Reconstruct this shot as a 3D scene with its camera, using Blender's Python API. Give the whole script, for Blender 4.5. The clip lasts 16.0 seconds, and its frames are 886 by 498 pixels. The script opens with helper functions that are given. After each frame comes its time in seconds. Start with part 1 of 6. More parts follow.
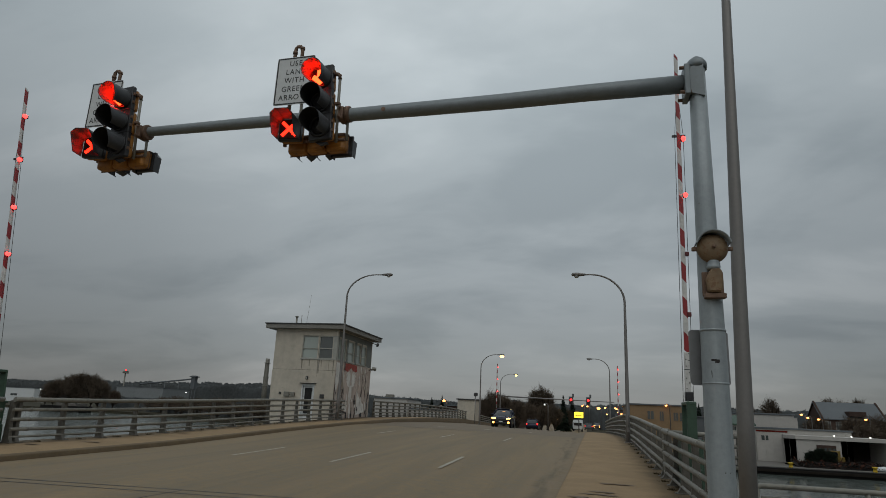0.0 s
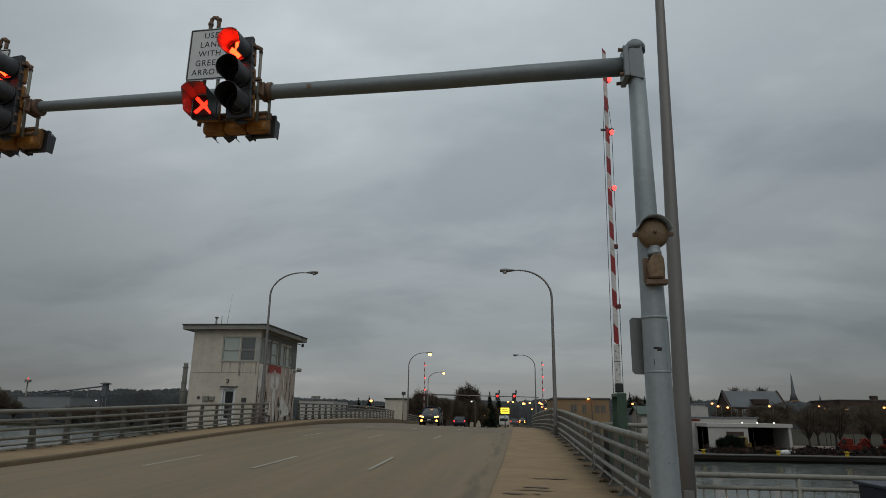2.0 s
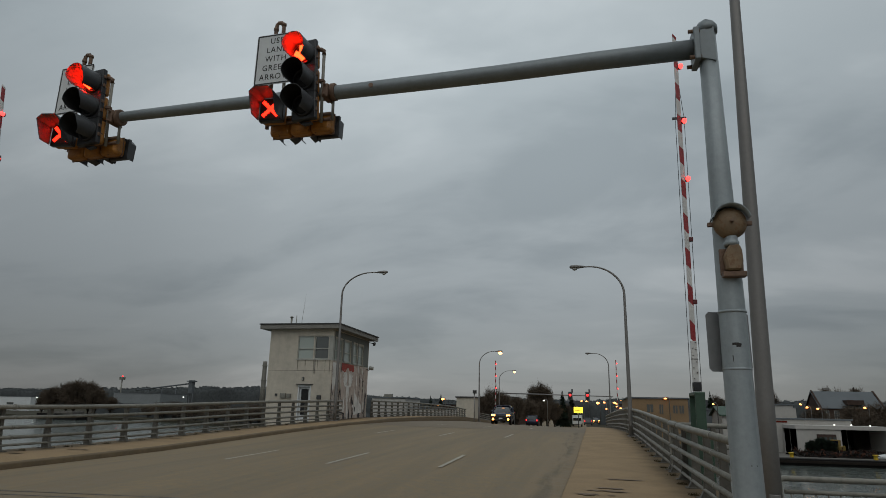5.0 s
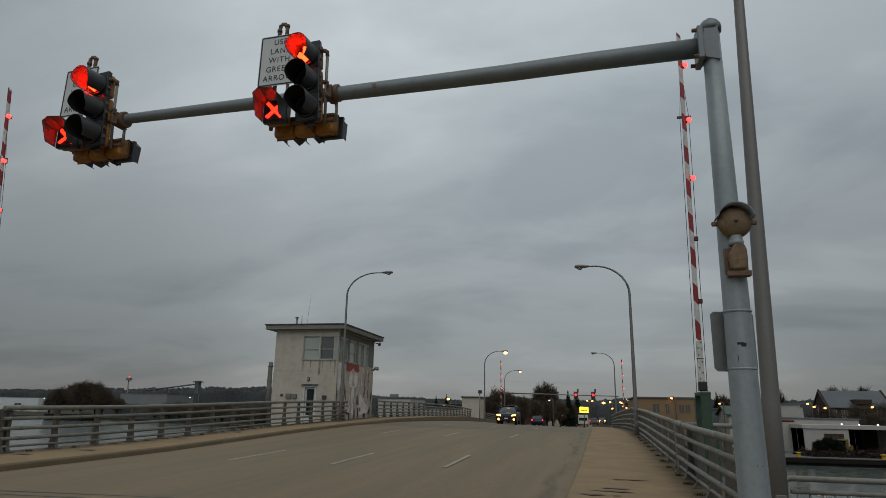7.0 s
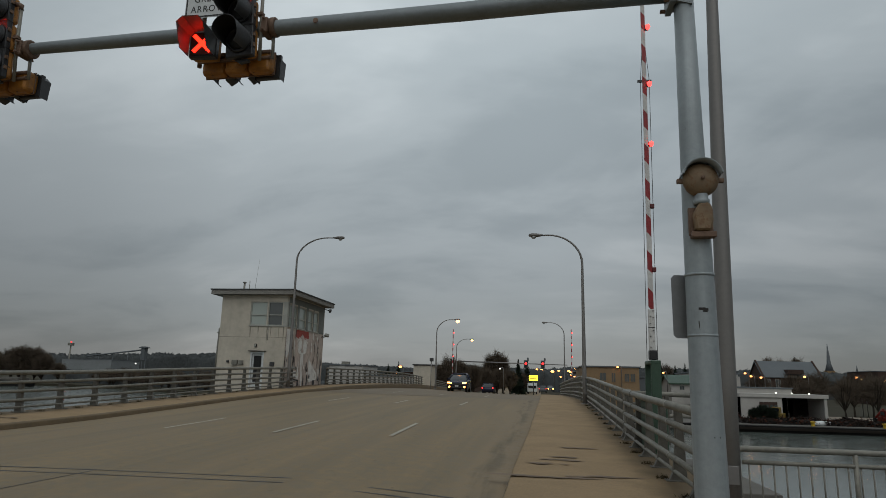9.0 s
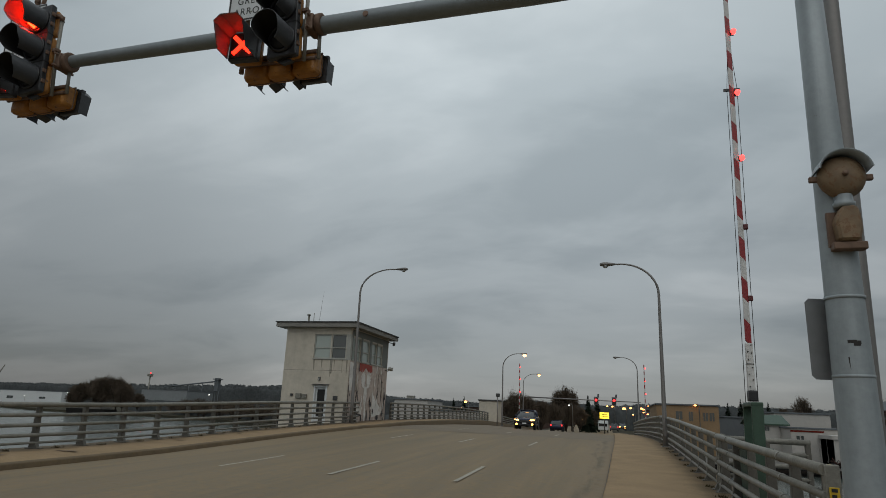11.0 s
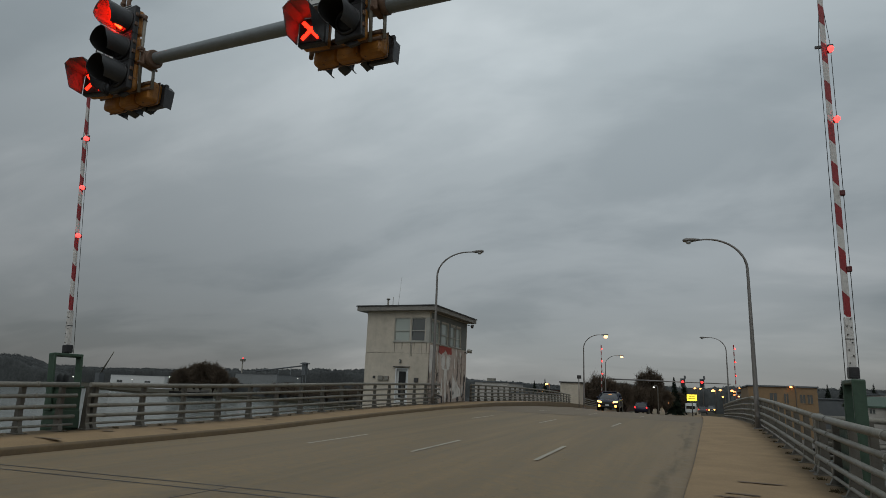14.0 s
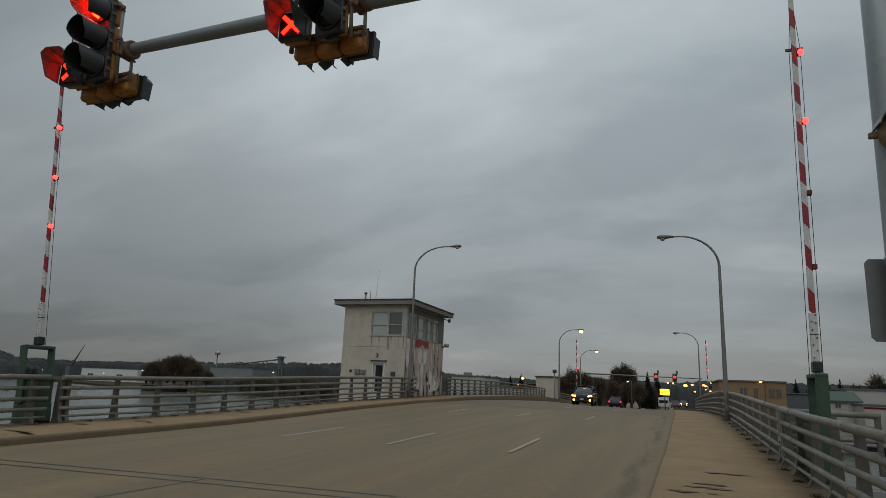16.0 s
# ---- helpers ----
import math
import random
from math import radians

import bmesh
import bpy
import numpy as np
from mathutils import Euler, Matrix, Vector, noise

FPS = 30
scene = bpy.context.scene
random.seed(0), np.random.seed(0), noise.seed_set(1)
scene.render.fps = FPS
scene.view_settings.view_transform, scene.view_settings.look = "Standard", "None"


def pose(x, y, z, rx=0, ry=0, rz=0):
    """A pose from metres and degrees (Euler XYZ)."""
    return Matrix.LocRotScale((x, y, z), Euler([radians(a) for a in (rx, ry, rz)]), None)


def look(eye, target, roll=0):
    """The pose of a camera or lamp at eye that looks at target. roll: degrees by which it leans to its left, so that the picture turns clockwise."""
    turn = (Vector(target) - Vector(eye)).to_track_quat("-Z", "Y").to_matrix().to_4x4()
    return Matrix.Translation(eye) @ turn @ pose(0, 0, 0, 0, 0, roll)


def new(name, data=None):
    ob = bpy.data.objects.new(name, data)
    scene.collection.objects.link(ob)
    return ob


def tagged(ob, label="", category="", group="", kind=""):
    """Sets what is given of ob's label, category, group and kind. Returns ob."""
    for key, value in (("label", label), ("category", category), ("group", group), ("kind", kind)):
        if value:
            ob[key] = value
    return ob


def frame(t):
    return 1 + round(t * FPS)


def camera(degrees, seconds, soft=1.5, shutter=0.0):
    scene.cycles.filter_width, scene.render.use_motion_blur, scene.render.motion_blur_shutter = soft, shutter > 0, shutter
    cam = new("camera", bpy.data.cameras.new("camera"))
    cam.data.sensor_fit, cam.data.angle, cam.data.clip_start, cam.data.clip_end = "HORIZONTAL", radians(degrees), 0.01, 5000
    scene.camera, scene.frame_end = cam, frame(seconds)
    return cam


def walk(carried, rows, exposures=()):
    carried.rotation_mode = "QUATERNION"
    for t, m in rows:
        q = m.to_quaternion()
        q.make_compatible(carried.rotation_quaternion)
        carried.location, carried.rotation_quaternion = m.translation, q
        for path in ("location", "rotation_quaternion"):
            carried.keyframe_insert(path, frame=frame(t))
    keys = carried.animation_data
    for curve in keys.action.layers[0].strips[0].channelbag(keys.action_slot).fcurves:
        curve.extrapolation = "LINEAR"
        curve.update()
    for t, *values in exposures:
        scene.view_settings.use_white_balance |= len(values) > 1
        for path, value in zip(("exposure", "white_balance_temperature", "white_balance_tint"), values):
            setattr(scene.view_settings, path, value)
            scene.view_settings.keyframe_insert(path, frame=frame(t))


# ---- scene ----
cam = camera(69.8, 16.0, soft=0.8)

# seconds, eye, target, roll
PATH = [
    (0, (0.927, 1.559, 2.196), (0.491, 3.447, 2.693), 2.6),
    (0.5, (0.921, 1.588, 2.179), (0.523, 3.486, 2.666), 3.0),
    (1, (0.911, 1.692, 2.195), (0.525, 3.593, 2.683), 3.8),
    (1.5, (0.83, 1.864, 2.172), (0.496, 3.78, 2.642), 3.7),
    (2, (0.758, 2.037, 2.178), (0.55, 3.963, 2.679), 0.7),
    (2.5, (0.79, 2.183, 2.174), (0.592, 4.107, 2.681), 1.8),
    (3, (0.804, 2.218, 2.181), (0.593, 4.141, 2.691), 2.8),
    (3.5, (0.845, 2.238, 2.166), (0.637, 4.165, 2.658), 2.4),
    (4, (0.837, 2.223, 2.174), (0.504, 4.135, 2.66), 1.4),
    (4.5, (0.8, 2.127, 2.164), (0.39, 4.021, 2.657), 1.2),
    (7, (0.814, 2.128, 2.168), (0.377, 4.016, 2.661), 1.1),
    (7.5, (0.84, 2.181, 2.17), (0.377, 4.063, 2.665), 0.9),
    (8, (0.88, 2.317, 2.141), (0.4, 4.207, 2.587), 2.3),
    (8.2, (0.859, 2.379, 2.143), (0.468, 4.295, 2.563), 3.5),
    (10.3, (0.717, 3.607, 2.207), (0.456, 5.55, 2.602), 0.8),
    (10.5, (0.690, 3.718, 2.21), (0.436, 5.655, 2.636), 0.9),
    (11, (0.587, 3.77, 2.262), (0.089, 5.642, 2.759), 2.3),
    (11.5, (0.567, 3.727, 2.176), (-0.182, 5.52, 2.652), 3.8),
    (12, (0.608, 3.748, 2.15), (-0.155, 5.543, 2.595), 3.6),
    (12.5, (0.622, 3.751, 2.172), (-0.132, 5.553, 2.601), 2.9),
    (13, (0.632, 3.751, 2.172), (-0.123, 5.551, 2.606), 2.8),
    (13.5, (0.611, 3.823, 2.193), (-0.132, 5.63, 2.623), 2.2),
    (14, (0.627, 3.82, 2.188), (-0.101, 5.63, 2.626), 2.2),
    (14.5, (0.660, 3.753, 2.169), (-0.037, 5.58, 2.589), 2.1),
    (15, (0.676, 3.704, 2.159), (-0.009, 5.534, 2.587), 2.1),
    (15.5, (0.663, 3.718, 2.177), (-0.023, 5.547, 2.607), 2.3),
    (16, (0.669, 3.72, 2.163), (0.005, 5.559, 2.587), 2.3),
]
walk(cam, [(t, look(eye, target, roll)) for t, eye, target, roll in PATH],
     [(0, 0.0), (8, 0.0), (10.3, 0.18), (11, 0.12), (12, 0.0), (16, 0.0)])

# ---- light: an overcast dusk ----
world = bpy.data.worlds.new("overcast_dusk")
scene.world = world
world.use_nodes = True
wt = world.node_tree
wt.nodes.clear()


def wnode(kind, **props):
    n = wt.nodes.new(kind)
    for k, v in props.items():
        if k == "inputs":
            for key, val in v.items():
                n.inputs[key].default_value = val
        elif k == "operation":
            n.operation = v
        elif k == "blend":
            n.data_type, n.blend_type = "RGBA", v
    return n


def wmath(op, a, b=None):
    n = wnode("ShaderNodeMath", operation=op)
    for i, v in enumerate((a, b)):
        if v is None:
            continue
        if isinstance(v, (int, float)):
            n.inputs[i].default_value = v
        else:
            wt.links.new(v, n.inputs[i])
    return n.outputs[0]


coord = wnode("ShaderNodeTexCoord")
sep = wnode("ShaderNodeSeparateXYZ")
wt.links.new(coord.outputs["Generated"], sep.inputs[0])
height = wmath("ADD", wmath("MAXIMUM", sep.outputs[2], 0.0), 0.28)
flat = wnode("ShaderNodeCombineXYZ")
wt.links.new(wmath("DIVIDE", sep.outputs[0], height), flat.inputs[0])
wt.links.new(wmath("DIVIDE", sep.outputs[1], height), flat.inputs[1])
turned = wnode("ShaderNodeMapping", inputs={"Rotation": (0, 0, radians(-18)), "Scale": (0.6, 1.0, 1.0), "Location": (3.1, 0.7, 0)})
wt.links.new(flat.outputs[0], turned.inputs[0])
big = wnode("ShaderNodeTexNoise", inputs={"Scale": 1.15, "Detail": 5.0, "Roughness": 0.5, "Distortion": 0.7})
fine = wnode("ShaderNodeTexNoise", inputs={"Scale": 3.1, "Detail": 5.0, "Roughness": 0.55, "Distortion": 0.3})
wt.links.new(turned.outputs[0], big.inputs["Vector"])
wt.links.new(turned.outputs[0], fine.inputs["Vector"])
cloud = wmath("ADD", wmath("MULTIPLY", big.outputs[0], 0.72), wmath("MULTIPLY", fine.outputs[0], 0.28))
ramp = wnode("ShaderNodeValToRGB")
ramp.color_ramp.interpolation = "EASE"
els = ramp.color_ramp.elements
els[0].position, els[0].color = 0.37, (0.234, 0.266, 0.281, 1)
els[1].position, els[1].color = 0.655, (0.382, 0.418, 0.432, 1)
mid = els.new(0.50)
mid.color = (0.298, 0.333, 0.348, 1)
wt.links.new(cloud, ramp.inputs[0])
# brighter aloft, duller towards the skyline
lift = wnode("ShaderNodeValToRGB")
le = lift.color_ramp.elements
le[0].position, le[0].color = 0.0, (0.560, 0.510, 0.490, 1)
le[1].position, le[1].color = 0.62, (1.12, 1.12, 1.12, 1)
for at, v, warm in ((0.08, 0.565, 0.050), (0.2, 0.735, 0.020), (0.36, 0.905, 0.0), (0.48, 0.99, -0.012)):
    le.new(at).color = (v * (1 + warm), v, v * (1 - 0.5 * warm), 1)
wt.links.new(sep.outputs[2], lift.inputs[0])
aside = wmath("ADD", sep.outputs[0], 0.14)
ahead = wmath("MAXIMUM", wmath("SUBTRACT", 1.40, wmath("MULTIPLY", wmath("MULTIPLY", aside, aside), 0.65)), 0.85)
raised = wnode("ShaderNodeVectorMath", operation="MULTIPLY")
wt.links.new(ramp.outputs[0], raised.inputs[0])
wt.links.new(lift.outputs[0], raised.inputs[1])
lit = wnode("ShaderNodeVectorMath", operation="SCALE")
wt.links.new(raised.outputs[0], lit.inputs[0])
west = wmath("MINIMUM", wmath("MULTIPLY", wmath("MAXIMUM", wmath("SUBTRACT", -0.42, sep.outputs[0]), 0.0), 1.1), 0.22)
low_down = wmath("MAXIMUM", wmath("SUBTRACT", 1.0, wmath("MULTIPLY", sep.outputs[2], 1.7)), 0.0)
east = wmath("MINIMUM", wmath("MULTIPLY", wmath("MAXIMUM", wmath("SUBTRACT", sep.outputs[0], 0.02), 0.0), 0.8), 0.22)
dull = wmath("MULTIPLY", wmath("ADD", west, east), low_down)
ahead = wmath("MULTIPLY", ahead, wmath("SUBTRACT", 1.0, dull))
wt.links.new(ahead, lit.inputs["Scale"])
sky = wnode("ShaderNodeTexSky")
sky.sky_type, sky.sun_disc = "NISHITA", False
sky.sun_elevation, sky.sun_rotation = radians(35), radians(200)
veil = wnode("ShaderNodeMix", blend="MIX", inputs={0: 0.006})
wt.links.new(lit.outputs[0], veil.inputs[6])
wt.links.new(sky.outputs[0], veil.inputs[7])
back = wnode("ShaderNodeBackground", inputs={"Strength": 1.0})
wt.links.new(veil.outputs[2], back.inputs[0])
wout = wnode("ShaderNodeOutputWorld")
wt.links.new(back.outputs[0], wout.inputs[0])

sun_data = bpy.data.lights.new("sun", "SUN")
sun_data.energy, sun_data.angle, sun_data.color = 0.5, radians(60), (1.0, 0.96, 0.9)
sun = new("sun", sun_data)
sun.matrix_world = look((0, 0, 0), (-0.25, 0.6, -0.8))
scene.view_settings.exposure = 0.0

# ---- materials ----
def material(name, colour, rough=0.7, metal=0.0, spread=0.25, grain=9.0, patch=0.6, bump=0.25, tint=None, streak=0.0, piece=0.0, rust=None, rust_at=0.62, spec=0.5):
    """A weathered surface: fine grain and broad patches vary its colour, roughness and relief."""
    m = bpy.data.materials.new(name)
    m.use_nodes = True
    nt = m.node_tree
    bsdf = nt.nodes["Principled BSDF"]
    bsdf.inputs["Metallic"].default_value = metal
    bsdf.inputs["Specular IOR Level"].default_value = spec

    def node(kind, **inputs):
        n = nt.nodes.new(kind)
        for k, v in inputs.items():
            n.inputs[k.replace("_", " ")].default_value = v
        return n

    def mix(kind, fac, a, b):
        n = nt.nodes.new("ShaderNodeMix")
        n.data_type, n.blend_type = "RGBA", kind
        for sock, v in ((0, fac), (6, a), (7, b)):
            if isinstance(v, (int, float, tuple)):
                n.inputs[sock].default_value = v
            else:
                nt.links.new(v, n.inputs[sock])
        return n.outputs[2]

    geo = node("ShaderNodeNewGeometry")
    fine = node("ShaderNodeTexNoise", Scale=grain, Detail=7.0, Roughness=0.65)
    broad = node("ShaderNodeTexNoise", Scale=patch, Detail=5.0, Roughness=0.6, Distortion=0.6)
    nt.links.new(geo.outputs["Position"], fine.inputs["Vector"])
    if streak:
        squash = node("ShaderNodeMapping", Scale=streak if isinstance(streak, tuple) else (streak, streak, 0.22))
        nt.links.new(geo.outputs["Position"], squash.inputs[0])
        nt.links.new(squash.outputs[0], broad.inputs["Vector"])
    else:
        nt.links.new(geo.outputs["Position"], broad.inputs["Vector"])
    base = (*colour, 1)
    dark = (*[c * (1 - spread) for c in (tint or colour)], 1)
    light = (*[min(1, c * (1 + 0.6 * spread)) for c in colour], 1)

    def ramp(source, lo, hi, a, b):
        r = nt.nodes.new("ShaderNodeValToRGB")
        e = r.color_ramp.elements
        e[0].position, e[0].color, e[1].position, e[1].color = lo, a, hi, b
        nt.links.new(source, r.inputs[0])
        return r.outputs[0]

    col = mix("MIX", 0.55, ramp(broad.outputs[0], 0.3, 0.7, dark, light), ramp(fine.outputs[0], 0.3, 0.7, dark, light))
    if piece:
        info = node("ShaderNodeObjectInfo")
        grey = ramp(info.outputs["Random"], 0.0, 1.0, (1 - piece,) * 3 + (1,), (1 + piece * 0.4,) * 3 + (1,))
        col = mix("MULTIPLY", 1.0, col, grey)
    if rust:
        spot = node("ShaderNodeTexNoise", Scale=patch * 4, Detail=8.0, Roughness=0.7)
        nt.links.new(geo.outputs["Position"], spot.inputs["Vector"])
        mask = ramp(spot.outputs[0], rust_at, rust_at + 0.05, (0, 0, 0, 1), (1, 1, 1, 1))
        col = mix("MIX", mask, col, (*rust, 1))
    nt.links.new(col, bsdf.inputs["Base Color"])
    rr = ramp(fine.outputs[0], 0.25, 0.75, (max(0.02, rough - 0.12),) * 3 + (1,), (min(1, rough + 0.1),) * 3 + (1,))
    nt.links.new(rr, bsdf.inputs["Roughness"])
    if bump:
        b = node("ShaderNodeBump", Strength=bump, Distance=0.02)
        nt.links.new(fine.outputs[0], b.inputs["Height"])
        nt.links.new(b.outputs[0], bsdf.inputs["Normal"])
    return m


def glowing(name, colour, strength, base=(0.1, 0.1, 0.1)):
    m = bpy.data.materials.new(name)
    m.use_nodes = True
    b = m.node_tree.nodes["Principled BSDF"]
    b.inputs["Base Color"].default_value = (*base, 1)
    b.inputs["Emission Color"].default_value = (*colour, 1)
    b.inputs["Emission Strength"].default_value = strength
    b.inputs["Roughness"].default_value = 0.3
    return m


def glassy(name, colour, rough=0.05):
    m = bpy.data.materials.new(name)
    m.use_nodes = True
    b = m.node_tree.nodes["Principled BSDF"]
    b.inputs["Base Color"].default_value = (*colour, 1)
    b.inputs["Roughness"].default_value = rough
    b.inputs["Specular IOR Level"].default_value = 0.8
    return m


CONCRETE = material("worn_concrete_deck", (0.240, 0.171, 0.092), 0.72, spread=0.20, grain=5.0, patch=1.0, bump=0.15, tint=(0.147, 0.121, 0.080), streak=(1.1, 0.06, 1.0), spec=0.28)
def wear_beside_kerb(m, grey, stain):
    """Greyer wear that fades into the lane from the kerb, and a broken dark gutter stain that runs along it."""
    nt = m.node_tree
    bsdf = nt.nodes["Principled BSDF"]

    def maths(op, a, b, c=None):
        n = nt.nodes.new("ShaderNodeMath")
        n.operation = op
        for i, v in enumerate((a, b, c)):
            if v is None:
                continue
            if isinstance(v, (int, float)):
                n.inputs[i].default_value = v
            else:
                nt.links.new(v, n.inputs[i])
        return n.outputs[0]

    def blend(fac, a, colour):
        n = nt.nodes.new("ShaderNodeMix")
        n.data_type = "RGBA"
        nt.links.new(fac, n.inputs[0])
        nt.links.new(a, n.inputs[6])
        n.inputs[7].default_value = (*colour, 1)
        return n.outputs[2]

    def spots(scale, detail, stretch):
        n = nt.nodes.new("ShaderNodeTexNoise")
        n.inputs["Scale"].default_value, n.inputs["Detail"].default_value, n.inputs["Roughness"].default_value = scale, detail, 0.62
        mp = nt.nodes.new("ShaderNodeMapping")
        mp.inputs["Scale"].default_value = stretch
        nt.links.new(geo.outputs["Position"], mp.inputs[0])
        nt.links.new(mp.outputs[0], n.inputs["Vector"])
        return n.outputs[0]

    def fade(v, lo, hi, top):
        n = nt.nodes.new("ShaderNodeMapRange")
        n.inputs[1].default_value, n.inputs[2].default_value, n.inputs[4].default_value = lo, hi, top
        n.interpolation_type = "SMOOTHSTEP"
        nt.links.new(v, n.inputs[0])
        return n.outputs[0]

    col = bsdf.inputs["Base Color"].links[0].from_socket
    geo = nt.nodes.new("ShaderNodeNewGeometry")
    sep = nt.nodes.new("ShaderNodeSeparateXYZ")
    nt.links.new(geo.outputs["Position"], sep.inputs[0])
    off = maths("SUBTRACT", maths("MULTIPLY_ADD", sep.outputs[1], 0.0185, 0.09), sep.outputs[0])
    near = fade(maths("MULTIPLY_ADD", spots(0.9, 6.0, (1, 0.5, 1)), -1.5, off), 0.9, -0.5, 0.55)
    col = blend(near, col, grey)
    wander = maths("MULTIPLY_ADD", spots(0.35, 4.0, (1, 1, 1)), 0.9, -0.05)
    line = maths("ABSOLUTE", maths("SUBTRACT", off, wander), 0.0)
    band = fade(line, 0.26, 0.02, 1.0)
    broken = fade(spots(1.6, 7.0, (1.9, 0.15, 1)), 0.36, 0.58, 0.8)
    col = blend(maths("MULTIPLY", band, broken), col, stain)
    # tyre-worn and oil-dulled strips along the lanes, and small dark spots
    lanes = fade(spots(1.0, 5.0, (0.9, 0.035, 1)), 0.46, 0.66, 0.55)
    col = blend(lanes, col, tuple(c * 0.82 for c in grey))
    pits = fade(spots(7.0, 8.0, (1, 0.7, 1)), 0.60, 0.72, 0.45)
    col = blend(pits, col, stain)
    nt.links.new(col, bsdf.inputs["Base Color"])


wear_beside_kerb(CONCRETE, (0.212, 0.160, 0.100), (0.104, 0.079, 0.049))
WALKWAY = material("tan_concrete_walk", (0.292, 0.202, 0.112), 0.85, spread=0.27, grain=22.0, patch=0.9, bump=0.3, tint=(0.264, 0.184, 0.102), rust=(0.185, 0.130, 0.076), rust_at=0.66, spec=0.25)
def dirt_by_railing(m, colour):
    """Damp brown dirt and moss gathered in blotches along both railings' feet."""
    nt = m.node_tree
    bsdf = nt.nodes["Principled BSDF"]
    old = bsdf.inputs["Base Color"].links[0].from_socket
    geo = nt.nodes.new("ShaderNodeNewGeometry")
    sep = nt.nodes.new("ShaderNodeSeparateXYZ")
    nt.links.new(geo.outputs["Position"], sep.inputs[0])
    blot = nt.nodes.new("ShaderNodeTexNoise")
    blot.inputs["Scale"].default_value, blot.inputs["Detail"].default_value = 1.7, 7.0
    nt.links.new(geo.outputs["Position"], blot.inputs["Vector"])
    centre = nt.nodes.new("ShaderNodeMath")
    centre.operation = "ADD"
    centre.inputs[1].default_value = 5.45
    nt.links.new(sep.outputs[0], centre.inputs[0])
    away = nt.nodes.new("ShaderNodeMath")
    away.operation = "ABSOLUTE"
    nt.links.new(centre.outputs[0], away.inputs[0])
    uneven = nt.nodes.new("ShaderNodeMath")
    uneven.operation = "MULTIPLY_ADD"
    uneven.inputs[1].default_value = 1.1
    nt.links.new(blot.outputs[0], uneven.inputs[0])
    nt.links.new(away.outputs[0], uneven.inputs[2])
    fade = nt.nodes.new("ShaderNodeMapRange")
    fade.interpolation_type = "SMOOTHSTEP"
    fade.inputs[1].default_value, fade.inputs[2].default_value, fade.inputs[4].default_value = 8.05, 8.95, 0.8
    nt.links.new(uneven.outputs[0], fade.inputs[0])
    mixer = nt.nodes.new("ShaderNodeMix")
    mixer.data_type = "RGBA"
    nt.links.new(fade.outputs[0], mixer.inputs[0])
    nt.links.new(old, mixer.inputs[6])
    mixer.inputs[7].default_value = (*colour, 1)
    nt.links.new(mixer.outputs[2], bsdf.inputs["Base Color"])


dirt_by_railing(WALKWAY, (0.110, 0.080, 0.046))
KERB = material("kerb_concrete", (0.125, 0.086, 0.044), 0.85, spread=0.4, grain=10.0, patch=1.6, bump=0.3)
GUTTER = material("patched_gutter", (0.172, 0.143, 0.094), 0.7, spread=0.42, grain=6.0, patch=1.0, bump=0.3, streak=(1.6, 0.5, 1.0))
BASCULE = material("dark_leaf_surface", (0.150, 0.108, 0.060), 0.7, spread=0.3, grain=4.0, patch=0.5, bump=0.2)
WEED = material("dry_weeds", (0.07, 0.055, 0.03), 0.95, spread=0.4, spec=0.08)
STRIPE = material("worn_white_paint", (0.37, 0.335, 0.265), 0.7, spread=0.45, grain=14.0, patch=3.0, bump=0.1)
STEEL_JOINT = material("dark_joint_steel", (0.035, 0.032, 0.03), 0.55, 0.4, spread=0.4)
STAIN = material("rust_stain", (0.190, 0.132, 0.085), 0.8, spread=0.4, grain=20.0, patch=4.0)
RAIL = material("aged_galvanised_rail", (0.232, 0.222, 0.190), 0.6, 0.25, spread=0.45, grain=18.0, patch=2.2, bump=0.25, rust=(0.12, 0.10, 0.075), rust_at=0.68)
POST = material("rail_post_metal", (0.120, 0.111, 0.093), 0.65, 0.2, spread=0.45, grain=14.0, patch=2.0, bump=0.25, rust=(0.10, 0.06, 0.035), rust_at=0.64)
POLE = material("pale_grey_painted_steel", (0.30, 0.335, 0.35), 0.5, 0.2, spread=0.22, grain=16.0, patch=2.2, bump=0.12, streak=5.0, rust=(0.16, 0.13, 0.11), rust_at=0.70)
ARM = material("grey_mast_arm_steel", (0.20, 0.225, 0.235), 0.5, 0.3, spread=0.22, grain=16.0, patch=1.6, bump=0.1)
LAMP_POLE = material("weathered_aluminium_pole", (0.215, 0.205, 0.195), 0.55, 0.4, spread=0.2, grain=20.0, patch=1.6, bump=0.08, streak=4.0)
BLACK = material("black_signal_housing", (0.02, 0.02, 0.022), 0.45, spread=0.4, grain=20.0, patch=3.0)
VISOR = material("faded_black_visor", (0.05, 0.052, 0.056), 0.5, spread=0.3, grain=16.0, patch=4.0)
VISOR_IN = material("visor_inside", (0.012, 0.012, 0.012), 0.8, spread=0.2)
AMBER = material("amber_signal_paint", (0.36, 0.150, 0.022), 0.55, spread=0.45, grain=14.0, patch=4.0, rust=(0.10, 0.05, 0.02), rust_at=0.60)
RUSTY = material("rusty_pipe", (0.18, 0.115, 0.08), 0.7, 0.3, spread=0.45, grain=22.0, patch=5.0)
SIGN_WHITE = material("white_sign_sheet", (0.60, 0.62, 0.62), 0.5, spread=0.12, grain=10.0, patch=2.0, bump=0.02)
